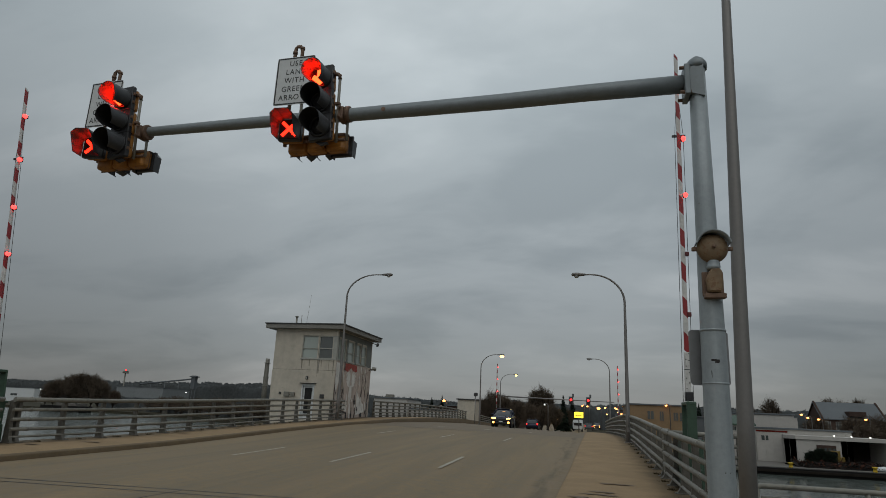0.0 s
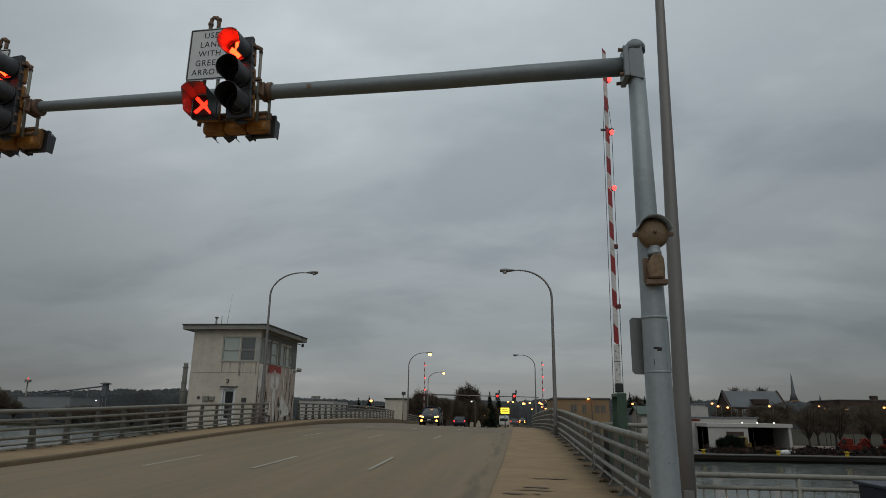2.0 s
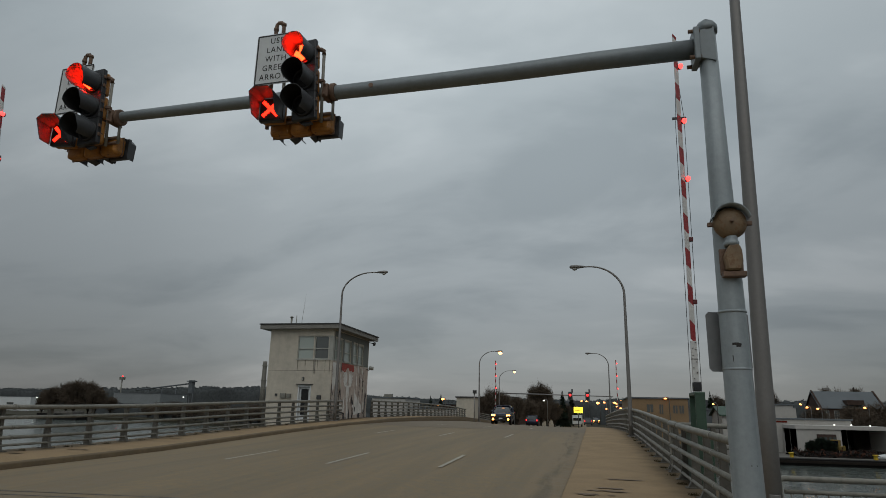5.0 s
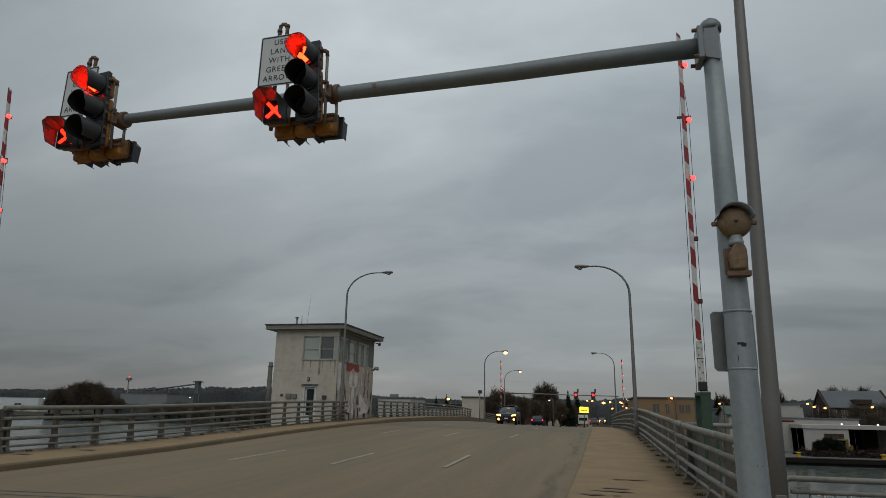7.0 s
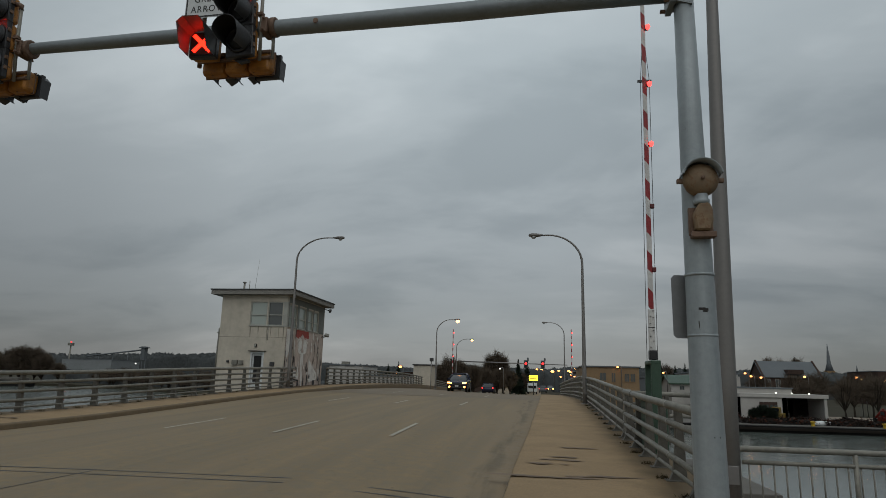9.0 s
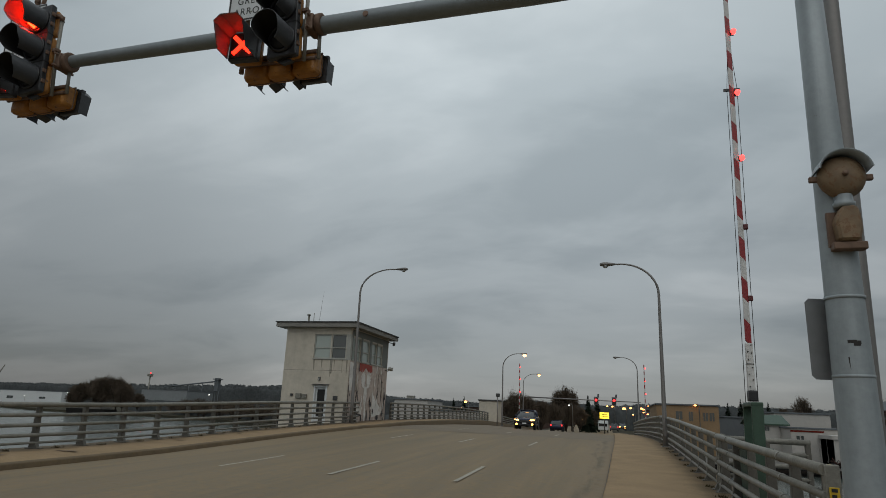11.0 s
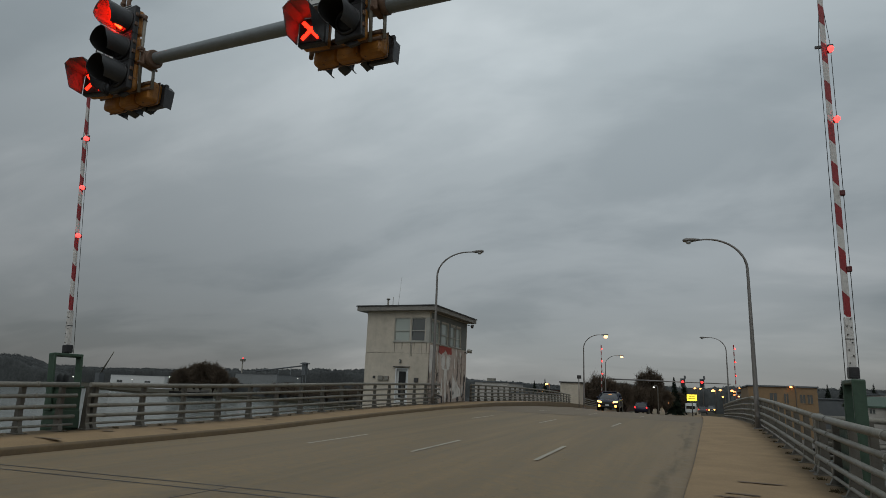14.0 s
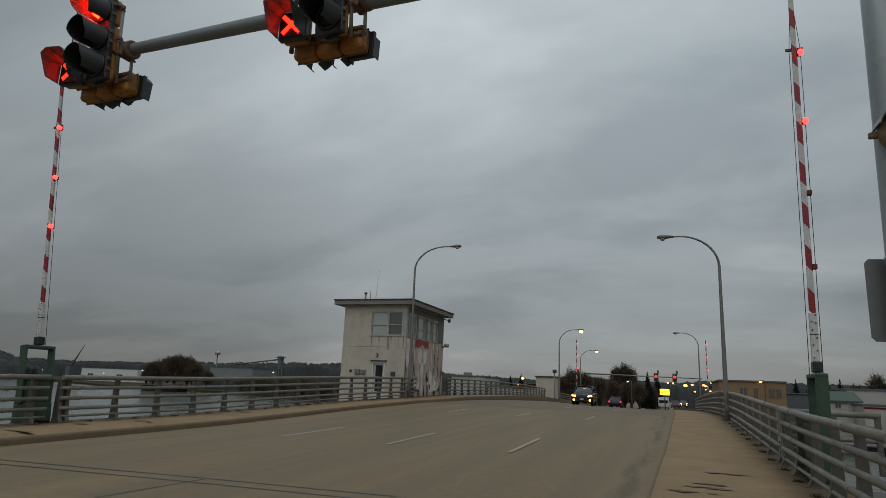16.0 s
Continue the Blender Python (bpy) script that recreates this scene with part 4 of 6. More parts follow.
    loop = [(-0.70, 0.18, -0.32), (-0.70, 0.18, 1.19 + d), (-0.69, 0.18, 1.25 + d), (-0.665, 0.18, 1.27 + d), (-0.615, 0.18, 1.265 + d), (-0.59, 0.18, 1.245 + d), (-0.585, 0.18, 1.19 + d), (-0.585, 0.18, 0.95 + d)]
    part("pipe_loop", sweep(loop, 0.026, 12), RUSTY, ob, "rusty inverted pipe loop")
    for z in (1.17, 1.23):
        part("pipe_collar", lathe(((0.027, z + d - 0.02), (0.035, z + d - 0.018), (0.035, z + d + 0.018), (0.027, z + d + 0.02)), 12, Matrix.Translation((-0.70 if z < 1.2 else -0.587, 0.18, 0))), RUSTY, ob)
    part("sign_post", sweep([(-0.50, 0.17, -0.32), (-0.50, 0.17, 0.9 + d)], 0.022, 10), RAIL, ob)
    board = slab([(-0.305, 0.03), (-0.275, 0.0), (0.275, 0.0), (0.305, 0.03), (0.305, 0.732), (0.275, 0.762), (-0.275, 0.762), (-0.305, 0.732)], 0.006, Matrix.Translation((-0.59, 0.135, 0.31 + d)))
    sign = part("lane_sign", board, SIGN_WHITE, ob, "white sign with black lettering")
    sign.matrix_basis = Matrix.Translation((-sign_left, 0, 0))
    edge = bmesh.new()
    for x0, x1, z0, z1 in ((-0.296, 0.296, 0.008, 0.026), (-0.296, 0.296, 0.736, 0.754), (-0.296, -0.278, 0.02, 0.742), (0.278, 0.296, 0.02, 0.742)):
        box(-0.59 + x0, -0.59 + x1, 0.132, 0.1345, 0.31 + d + z0, 0.31 + d + z1, 0, edge)
    part("border", edge, LETTER, sign)
    for z in (0.10, 0.66):
        part("sign_bolt", sweep([(-0.59, 0.128, 0.31 + d + z), (-0.59, 0.136, 0.31 + d + z)], 0.010, 8), RAIL, sign)
    for k, text in enumerate(("USE", "LANE", "WITH", "GREEN", "ARROW")):
        words(text, 0.122, LETTER, sign, Matrix.Translation((-0.59, 0.1325, 0.31 + d + 0.655 - 0.136 * k)) @ pose(0, 0, 0, 90, 0, 0) @ Matrix.Diagonal((0.92, 1, 1, 1)))
    return ob


lane_signal((-2.52, 9.0, 6.06), "lane signal with red arrow and cross lit beside a sign", -3, 0.0, 0.05, 6)
lane_signal((-5.64, 9.02, 5.97), "lane signal near the arm's tip with red lamps lit", -5, 0.04, 0.16, 14)


# ---- barrier gates ----
def barrier_gate(at, lean, arm_len, spin, lamps, label):
    """An upright striped arm on a green yoke; lean: degrees off upright, in the plane across the road. lamps: which are lit."""
    ob = thing("barrier_gate", at, label, "barrier gate", "barrier gates", turn=spin)
    part("machine_box", box(-0.22, 0.22, -0.32, 0.32, 0.0, 1.30, 0.02), GREEN, ob, "green machinery box")
    part("box_door", box(-0.18, 0.18, -0.335, -0.32, 0.1, 1.18, 0.006), GREEN, ob)
    part("box_lid", box(-0.24, 0.24, -0.36, 0.36, 1.30, 1.35, 0.012), GREEN, ob)
    part("plinth", box(-0.34, 0.34, -0.40, 0.40, -0.25, 0.0, 0.02), QUAY, ob)
    tilt = Matrix.Translation((0, 0, 1.05)) @ pose(0, 0, 0, 0, lean, 0)
    for dy in (-0.26, 0.26):
        part("yoke_leg", box(-0.10, 0.10, dy * 1.45 - 0.03, dy * 1.45 + 0.03, -0.3, 1.06, 0.012, None, tilt), GREEN, ob)
    part("yoke_head", box(-0.104, 0.104, -0.41, 0.41, 1.02, 1.10, 0.02, None, tilt), GREEN, ob)
    part("counterweight", box(-0.2, 0.2, -0.35, 0.35, -0.75, -0.3, 0.03, None, tilt), GREEN, ob)
    part("knuckle", box(-0.07, 0.09, -0.10, 0.10, 1.12, 1.32, 0.02, None, tilt), BLACK, ob)
    # tapering arm: a pale butt, then red and white bands
    butt = box(-0.062, 0.062, -0.05, 0.05, 1.28, 2.2, 0.008, None, tilt)
    part("arm_butt", butt, GATE_WHITE, ob, "chipped white arm butt")
    for h in (1.45, 1.68, 1.95, 2.1):
        for dx in (-0.032, 0.032):
            part("butt_bolt", sweep([tilt @ Vector((dx, -0.066, h + 2 * dx)), tilt @ Vector((dx, -0.048, h + 2 * dx))], 0.012, 6), BLACK, ob)
    part("butt_strap", box(-0.066, 0.066, -0.056, 0.056, 1.80, 1.815, 0.002, None, tilt), BLACK, ob)
    z, k = 2.2, 0
    band = 0.415
    while z < 1.2 + arm_len:
        z1 = min(z + band, 1.2 + arm_len)
        w = 0.052 - 0.010 * (z - 2.2) / arm_len
        bm = bmesh.new()
        s = 0.06
        slab([(-w, z + s), (w, z - s), (w, z1 - s), (-w, z1 + s)], 0.05, tilt @ Matrix.Translation((0, -0.025, 0)), bm)
        part("arm_band", bm, GATE_RED if k % 2 == 0 else GATE_WHITE, ob)
        z, k = z1, k + 1
    for i, (h, on) in enumerate(lamps):
        lamp = part("lamp_case", box(0.04, 0.13, -0.05, 0.05, h - 0.05, h + 0.05, 0.012, None, tilt), GATE_DARK, ob)
        if on:
            part("lamp_lens", lathe(((0.0, 0.06), (0.035, 0.052), (0.055, 0.03), (0.058, -0.05)), 14, tilt @ Matrix.Translation((0.10, -0.055, h)) @ pose(0, 0, 0, 90, 0, 0)), GATE_LAMP, lamp, "glowing red lamp")
    part("spreader", box(-0.16, 0.16, -0.015, 0.015, arm_len - 1.06, arm_len - 1.0, 0.005, None, tilt), BLACK, ob)
    for dx in (-0.09, 0.11):
        pts = [tilt @ Vector(p) for p in ((dx * 1.1, 0.09, 1.1), (dx, 0, arm_len - 1.03), (0, 0, arm_len + 0.3))]
        part("stay_cable", sweep(pts, 0.006, 6), CABLE, ob)
    return ob


gz = right_z(17.0) - 0.15
barrier_gate((3.14, 17.0, gz), 0.7, 8.56, 0, ((8.89, True), (7.44, True), (5.97, True), (4.51, False), (3.07, False)), "upright red and white striped barrier gate on green machinery")
gz = left_z(15.5) - 0.1
barrier_gate((-14.12, 15.5, gz), -6.4, 8.1, 0, ((8.37, True), (7.0, True), (5.56, True), (4.2, True)), "upright striped barrier gate in the far pavement's railing")

# outer railing round the gate platform
outer = thing("platform_railing", (2.98, 19.3, right_z(19.3) + WALK_UP), "weathered grey railing round the gate platform", "railing", "bridge railings")
for h, r in RAIL_STEPS[:4]:
    part("rail", sweep([(0.0, 0.0, h), (1.7, 0.1, h - 0.02)], r, 10), RAIL, outer)
for x, y in ((0.85, 0.05), (1.65, 0.1)):
    part("post", box(x - 0.05, x + 0.05, y - 0.05, y + 0.05, -0.1, 1.08, 0.008), POST, outer)
platform = part("gate_platform", box(3.3, 4.75, 14.6, 19.6, 0.1, 0.42, 0.02), QUAY)
tagged(platform, "concrete platform that carries the gate machinery", "platform", kind="structure")
platform = part("gate_platform", box(-16.2, -14.2, 12.6, 18.4, 0.0, 0.55, 0.02), QUAY)
tagged(platform, "concrete platform beside the pavement under the gate", "platform", kind="structure")

# ---- bridge tender's tower ----
TX0, TX1, TY0, TY1 = -18.35, -14.15, 38.9, 45.6
tz = left_z(42) + 0.02
tower = thing("bridge_tower", ((TX0 + TX1) / 2, (TY0 + TY1) / 2, tz), "cream stucco bridge tender's tower with a flat roof", "tower")
tox, toy = (TX0 + TX1) / 2, (TY0 + TY1) / 2


def tb(x0, x1, y0, y1, z0, z1, bevel=0.0, bm=None):
    return box(x0 - tox, x1 - tox, y0 - toy, y1 - toy, z0 - tz, z1 - tz, bevel, bm)


def wall_with_holes(u0, u1, z0, z1, holes, place):
    """A wall built from blocks round its openings. holes: (u0, u1, z0, z1), none overlapping in u. place: makes a block."""
    bm = bmesh.new()
    u = u0
    for a, b, c, d in sorted(holes):
        if a > u:
            place(bm, u, a, z0, z1)
        place(bm, a, b, z0, c)
        place(bm, a, b, d, z1)
        u = b
    place(bm, u, u1, z0, z1)
    return bm


front_windows = [(-16.48, -15.42, 5.07, 6.50), (-15.36, -14.42, 5.07, 6.50)]
door_hole = (-16.24, -15.42, tz, 3.48)
right_windows = [(39.25, 39.85, 5.06, 6.40), (39.95, 40.55, 5.06, 6.40), (40.85, 42.05, 5.06, 6.40), (42.45, 43.35, 5.06, 6.38), (43.50, 44.45, 5.06, 6.36)]
T = 0.25
upper = lambda bm, a, b, c, d: tb(a, b, TY0, TY0 + T, c, d, 0, bm)
part("front_wall_upper", wall_with_holes(TX0, TX1, 4.38, 6.94, front_windows, upper), STUCCO, tower)
low = lambda bm, a, b, c, d: tb(a, b, TY0 - 0.012, TY0 + T, c, d, 0, bm)
part("front_wall_lower", wall_with_holes(TX0, TX1, -1.5, 4.36, [(door_hole[0], door_hole[1], door_hole[2], door_hole[3])], low), STUCCO, tower)
part("groove", tb(TX0 + 0.02, TX1 - 0.02, TY0 + 0.02, TY0 + T, 4.36, 4.38), SOFFIT, tower)
side_block = lambda bm, a, b, c, d: tb(TX1 - T, TX1, a, b, c, d, 0, bm)
part("road_wall", wall_with_holes(TY0 + T, TY1, -1.5, 6.94, right_windows, side_block), STUCCO, tower)
part("back_wall", tb(TX0, TX1 - T, TY1 - T, TY1, -1.5, 6.94), STUCCO, tower)
part("river_wall", tb(TX0, TX0 + T, TY0 + T, TY1 - T, -1.5, 6.94), STUCCO, tower)
part("inner_floor", tb(TX0 + T, TX1 - T, TY0 + T, TY1 - T, 4.2, 4.34), SOFFIT, tower)
roof = part("roof", tb(-18.93, -13.66, 38.52, 46.15, 6.90, 7.16, 0.01), SOFFIT, tower, "flat overhanging roof slab")
part("roof_edge", tb(-18.98, -13.61, 38.47, 46.2, 7.16, 7.23, 0.008), ROOF_EDGE, roof, "dark metal roof edge")


def pane_set(u0, u1, z0, z1, front, glass, rail=True):
    """A sash window in the front wall or in the road wall."""
    name = part("window", (tb(u0, u1, TY0 + 0.10, TY0 + 0.12, z0, z1) if front else tb(TX1 - 0.12, TX1 - 0.10, u0, u1, z0, z1)), glass, tower, "sash window with reflective panes")
    bm = bmesh.new()
    w = 0.055
    zm = (z0 + z1) / 2 - 0.08
    bars = [(u0, u0 + w, z0, z1), (u1 - w, u1, z0, z1), (u0 + w, u1 - w, z0, z0 + w), (u0 + w, u1 - w, z1 - w, z1), (u0 + w, u1 - w, zm - 0.025, zm + 0.025)]
    for a, b, c, d in bars:
        if front:
            tb(a, b, TY0 + 0.04, TY0 + 0.10, c, d, 0, bm)
        else:
            tb(TX1 - 0.10, TX1 - 0.04, a, b, c, d, 0, bm)
    part("window_frame", bm, FRAME, name)
    sill = tb(u0 - 0.04, u1 + 0.04, TY0 - 0.05, TY0 + 0.10, z0 - 0.06, z0, 0.006) if front else tb(TX1 - 0.10, TX1 + 0.05, u0 - 0.04, u1 + 0.04, z0 - 0.06, z0, 0.006)
    part("window_sill", sill, FRAME, name)


pane_set(*front_windows[0], True, GLASS_PALE)
pane_set(*front_windows[1], True, GLASS_DARK)
for i, w in enumerate(right_windows):
    pane_set(*w, False, GLASS_PALE)
part("corner_casing", tb(TX1 - 0.24, TX1 + 0.012, TY0 - 0.015, TY0 + 0.22, 5.0, 6.5, 0.006), FRAME, tower)
edges = [39.14] + [v for w in right_windows for v in w[:2]] + [45.5]
for a, b in zip(edges[0::2], edges[1::2]):
    part("window_pier", tb(TX1, TX1 + 0.01, a, b, 5.0, 6.48), WINDOW_BAND, tower, "grey-green panel between the windows")
part("band_head", tb(TX1, TX1 + 0.012, 39.14, 45.5, 6.48, 6.84), WINDOW_BAND, tower)

door = part("door", tb(-16.17, -15.49, TY0 + 0.10, TY0 + 0.145, tz, 3.40, 0.006), SIGN_WHITE, tower, "white door with a dark glass pane")
part("door_pane", tb(-16.06, -15.60, TY0 + 0.085, TY0 + 0.099, 1.75, 3.28), VISOR_IN, door)
part("door_casing", tb(-16.26, -15.40, TY0 - 0.03, TY0 + 0.02, 3.40, 3.49, 0.006), SIGN_WHITE, door)
for x0, x1 in ((-16.25, -16.17), (-15.49, -15.41)):
    part("door_jamb", tb(x0, x1, TY0 - 0.03, TY0 + 0.14, tz, 3.40, 0.004), SIGN_WHITE, door)
part("door_hood", tb(-16.36, -15.30, TY0 - 0.16, TY0 - 0.012, 3.53, 3.57, 0.006), ROOF_EDGE, tower)
part("wall_lamp", tb(-16.02, -15.88, TY0 - 0.12, TY0 - 0.012, 3.78, 3.98, 0.02), ROOF_EDGE, tower, "dark wall lamp above the door")
part("wall_lamp_lens", tb(-15.99, -15.91, TY0 - 0.135, TY0 - 0.12, 3.80, 3.94, 0.01), FRAME, tower)
part("meter_box", tb(-17.36, -17.02, TY0 - 0.14, TY0 - 0.012, 2.72, 3.0, 0.012), RAIL, tower, "grey electrical boxes")
part("meter_box", tb(-16.96, -16.66, TY0 - 0.12, TY0 - 0.012, 2.74, 2.98, 0.012), RAIL, tower)
part("wall_box", tb(-14.98, -14.72, TY0 - 0.12, TY0 - 0.012, 2.68, 2.92, 0.012), ROOF_EDGE, tower, "small dark wall box")
part("vent_cap", tb(-17.72, -17.58, TY0 - 0.09, TY0 - 0.012, 2.84, 2.98, 0.012), ROOF_EDGE, tower)
part("conduit", sweep([(x - tox, TY0 - 0.03 - toy, z - tz) for x, z in ((-15.25, 5.0), (-15.27, 4.4), (-15.26, 4.2))], 0.02, 8), SOFFIT, tower)

# painted mural on the road side: panels of flat colour with chalky shapes
mural = part("mural", tb(TX1 + 0.002, TX1 + 0.012, TY0 + 0.05, TY1 - 0.08, tz + 0.1, 4.96), MURAL, tower, "peeling painted mural on the road-side wall")


def daub(name, outline, mat, lift, label=""):
    """A flat painted shape on the road wall; outline in y and z."""
    bm = bmesh.new()
    a = [bm.verts.new((TX1 + 0.012 + lift - tox, y - toy, z - tz)) for y, z in outline]
    f = bm.faces.new(a)
    r = bmesh.ops.extrude_face_region(bm, geom=[f])
    bmesh.ops.translate(bm, verts=[v for v in r["geom"] if isinstance(v, bmesh.types.BMVert)], vec=(0.004, 0, 0))
    bmesh.ops.recalc_face_normals(bm, faces=bm.faces)
    bmesh.ops.triangulate(bm, faces=bm.faces)
    return part(name, bm, mat, mural, label)


daub("red_field", [(40.4, 4.55), (40.55, 4.96), (42.65, 4.96), (42.75, 4.55), (42.1, 4.45), (41.6, 4.75), (41.1, 4.40)], MURAL_RED, 0.003, "faded red painted field")
for s in (-1, 1):
    for j in range(8):
        u = j / 7
        a = radians(82 - 62 * u)
        root = (41.68 + s * 0.14, 3.78 - 0.28 * u)
        reach = (0.80, 0.98, 1.10, 1.14, 1.08, 0.94, 0.76, 0.58)[j]
        tip = (root[0] + s * reach * math.cos(a), root[1] + 0.85 * reach * math.sin(a))
        nx, nz = -(tip[1] - root[1]), tip[0] - root[0]
        q = 0.075 / max(1e-6, math.hypot(nx, nz))
        feather = [root, (root[0] + 0.6 * (tip[0] - root[0]) + nx * q, root[1] + 0.6 * (tip[1] - root[1]) + nz * q), (tip[0] + 0.5 * nx * q, tip[1] + 0.5 * nz * q), tip, (root[0] + 0.6 * (tip[0] - root[0]) - nx * q, root[1] + 0.6 * (tip[1] - root[1]) - nz * q)]
        daub("wing_feather", feather, MURAL_WHITE, 0.0072 + 0.0006 * j, "chalky white painted feather")
daub("white_column", [(41.45, 3.6), (41.9, 3.6), (41.95, 3.0), (41.8, 2.5), (41.95, 1.9), (41.8, 1.6), (41.6, 1.65), (41.62, 2.3), (41.42, 2.9)], MURAL_WHITE, 0.011, "chalky white painted column shape")
daub("white_sail", [(42.9, 3.28), (43.0, 1.75), (44.6, 1.95), (44.45, 2.4), (43.7, 2.75)], MURAL_WHITE, 0.011, "white painted sail shape")
daub("white_base", [(39.5, 2.55), (41.3, 2.35), (41.2, 1.95), (39.6, 2.15)], MURAL_WHITE, 0.007, "white painted hull shape")
daub("white_corner", [(39.0, 4.9), (39.7, 4.9), (39.9, 4.2), (39.5, 3.6), (39.25, 3.2), (39.0, 3.3)], MURAL_WHITE, 0.007, "white painted flare")
for y, z0, z1, w in ((38.98, 1.5, 3.6, 0.10), (39.62, 1.6, 4.1, 0.16), (40.22, 1.6, 3.2, 0.10), (42.75, 1.5, 2.7, 0.22), (43.9, 3.1, 4.5, 0.07), (44.55, 2.7, 4.6, 0.09), (45.15, 1.6, 3.4, 0.18), (41.2, 1.5, 1.9, 0.3), (44.0, 1.55, 1.9, 0.5)):
    edge = random.Random(int(y * 100))
    n = 7
    lefts = [(y - w / 2 * edge.uniform(0.35, 1.1), z0 + (z1 - z0) * k / n) for k in range(n + 1)]
    rights = [(y + w / 2 * edge.uniform(0.35, 1.1), z0 + (z1 - z0) * k / n) for k in range(n, -1, -1)]
    daub("dark_stroke", lefts + rights, MURAL_DARK, 0.015)
patches = random.Random(19)
for k in range(70):
    y, z = patches.uniform(39.1, 45.2), patches.uniform(1.6, 4.85)
    if 40.4 < y < 42.9 and z > 3.2:
        continue
    w, h = patches.uniform(0.03, 0.17), patches.uniform(0.08, 0.6)
    n = 7
    outline = [(y + w * math.cos(2 * math.pi * j / n) * patches.uniform(0.4, 1), z + h * math.sin(2 * math.pi * j / n) * patches.uniform(0.4, 1)) for j in range(n)]
    daub("paint_flake", outline, (MURAL_WHITE, MURAL_DARK, STUCCO, MURAL_WHITE)[k % 4], 0.019 + 0.0008 * k)
# a beam's shadow drawn as a dark strip below the hull shape
daub("beam_shadow", [(39.5, 2.12), (41.25, 1.9), (41.25, 1.8), (39.5, 2.02)], MURAL_DARK, 0.015)

# fittings on the tower
for k, (x, z) in enumerate(((-13.80, 6.66), (-13.90, 4.95))):
    for dy in ((0.0,) if k == 0 else (-0.35, 0.1)):
        camx = part("security_camera", box(-0.08, 0.08, -0.2, 0.14, -0.09, 0.07, 0.02, None, Matrix.Translation((x + 0.05 - tox, 45.55 + dy - toy, z - tz)) @ pose(0, 0, 0, -15, 0, 25)), ROOF_EDGE if k == 0 else FRAME, tower, "wall-mounted security camera")
        part("camera_arm", sweep([(x + 0.05 - tox, 45.55 + dy - toy, z - tz), (TX1 - tox, 45.5 + dy - toy, z + (0.12 if k == 0 else -0.14) - tz)], 0.025, 8), ROOF_EDGE, camx)
for x, h, r in ((-18.05, 0.80, 0.06), (-17.7, 0.95, 0.02)):
    part("roof_vent", sweep([(x - tox, 41 - toy, 7.15 - tz), (x - tox, 41 - toy, 7.15 + h - tz)], r, 10), RAIL, tower)
part("vent_cowl", lathe(((0.0, 0.1), (0.12, 0.05), (0.12, 0.0), (0.06, -0.03)), 12, Matrix.Translation((-18.05 - tox, 41 - toy, 7.95 - tz))), RAIL, tower)
part("antenna", sweep([(-17.35 - tox, 41 - toy, 7.15 - tz), (-17.15 - tox, 41 - toy, 9.5 - tz)], [0.012, 0.006], 6), RAIL, tower, "thin whip antenna")

# weather streaks below the sills and at the wall's foot
streaks = random.Random(6)
for x, z0, h in ((-16.4, 5.0, 0.7), (-15.9, 5.0, 0.5), (-15.34, 5.0, 1.1), (-15.1, 5.0, 0.6), (-14.6, 5.0, 0.8), (-14.3, 5.0, 1.0)):
    bm = bmesh.new()
    w = streaks.uniform(0.02, 0.05)
    f = bm.faces.new([bm.verts.new((x + dx - tox, TY0 - 0.016 - toy, z - tz)) for dx, z in ((-w, z0), (w, z0), (w * 0.6, z0 - h * 0.6), (0.01, z0 - h), (-w * 0.5, z0 - h * 0.7))])
    part("weather_streak", bm, STREAK, tower, "grey weather streak")

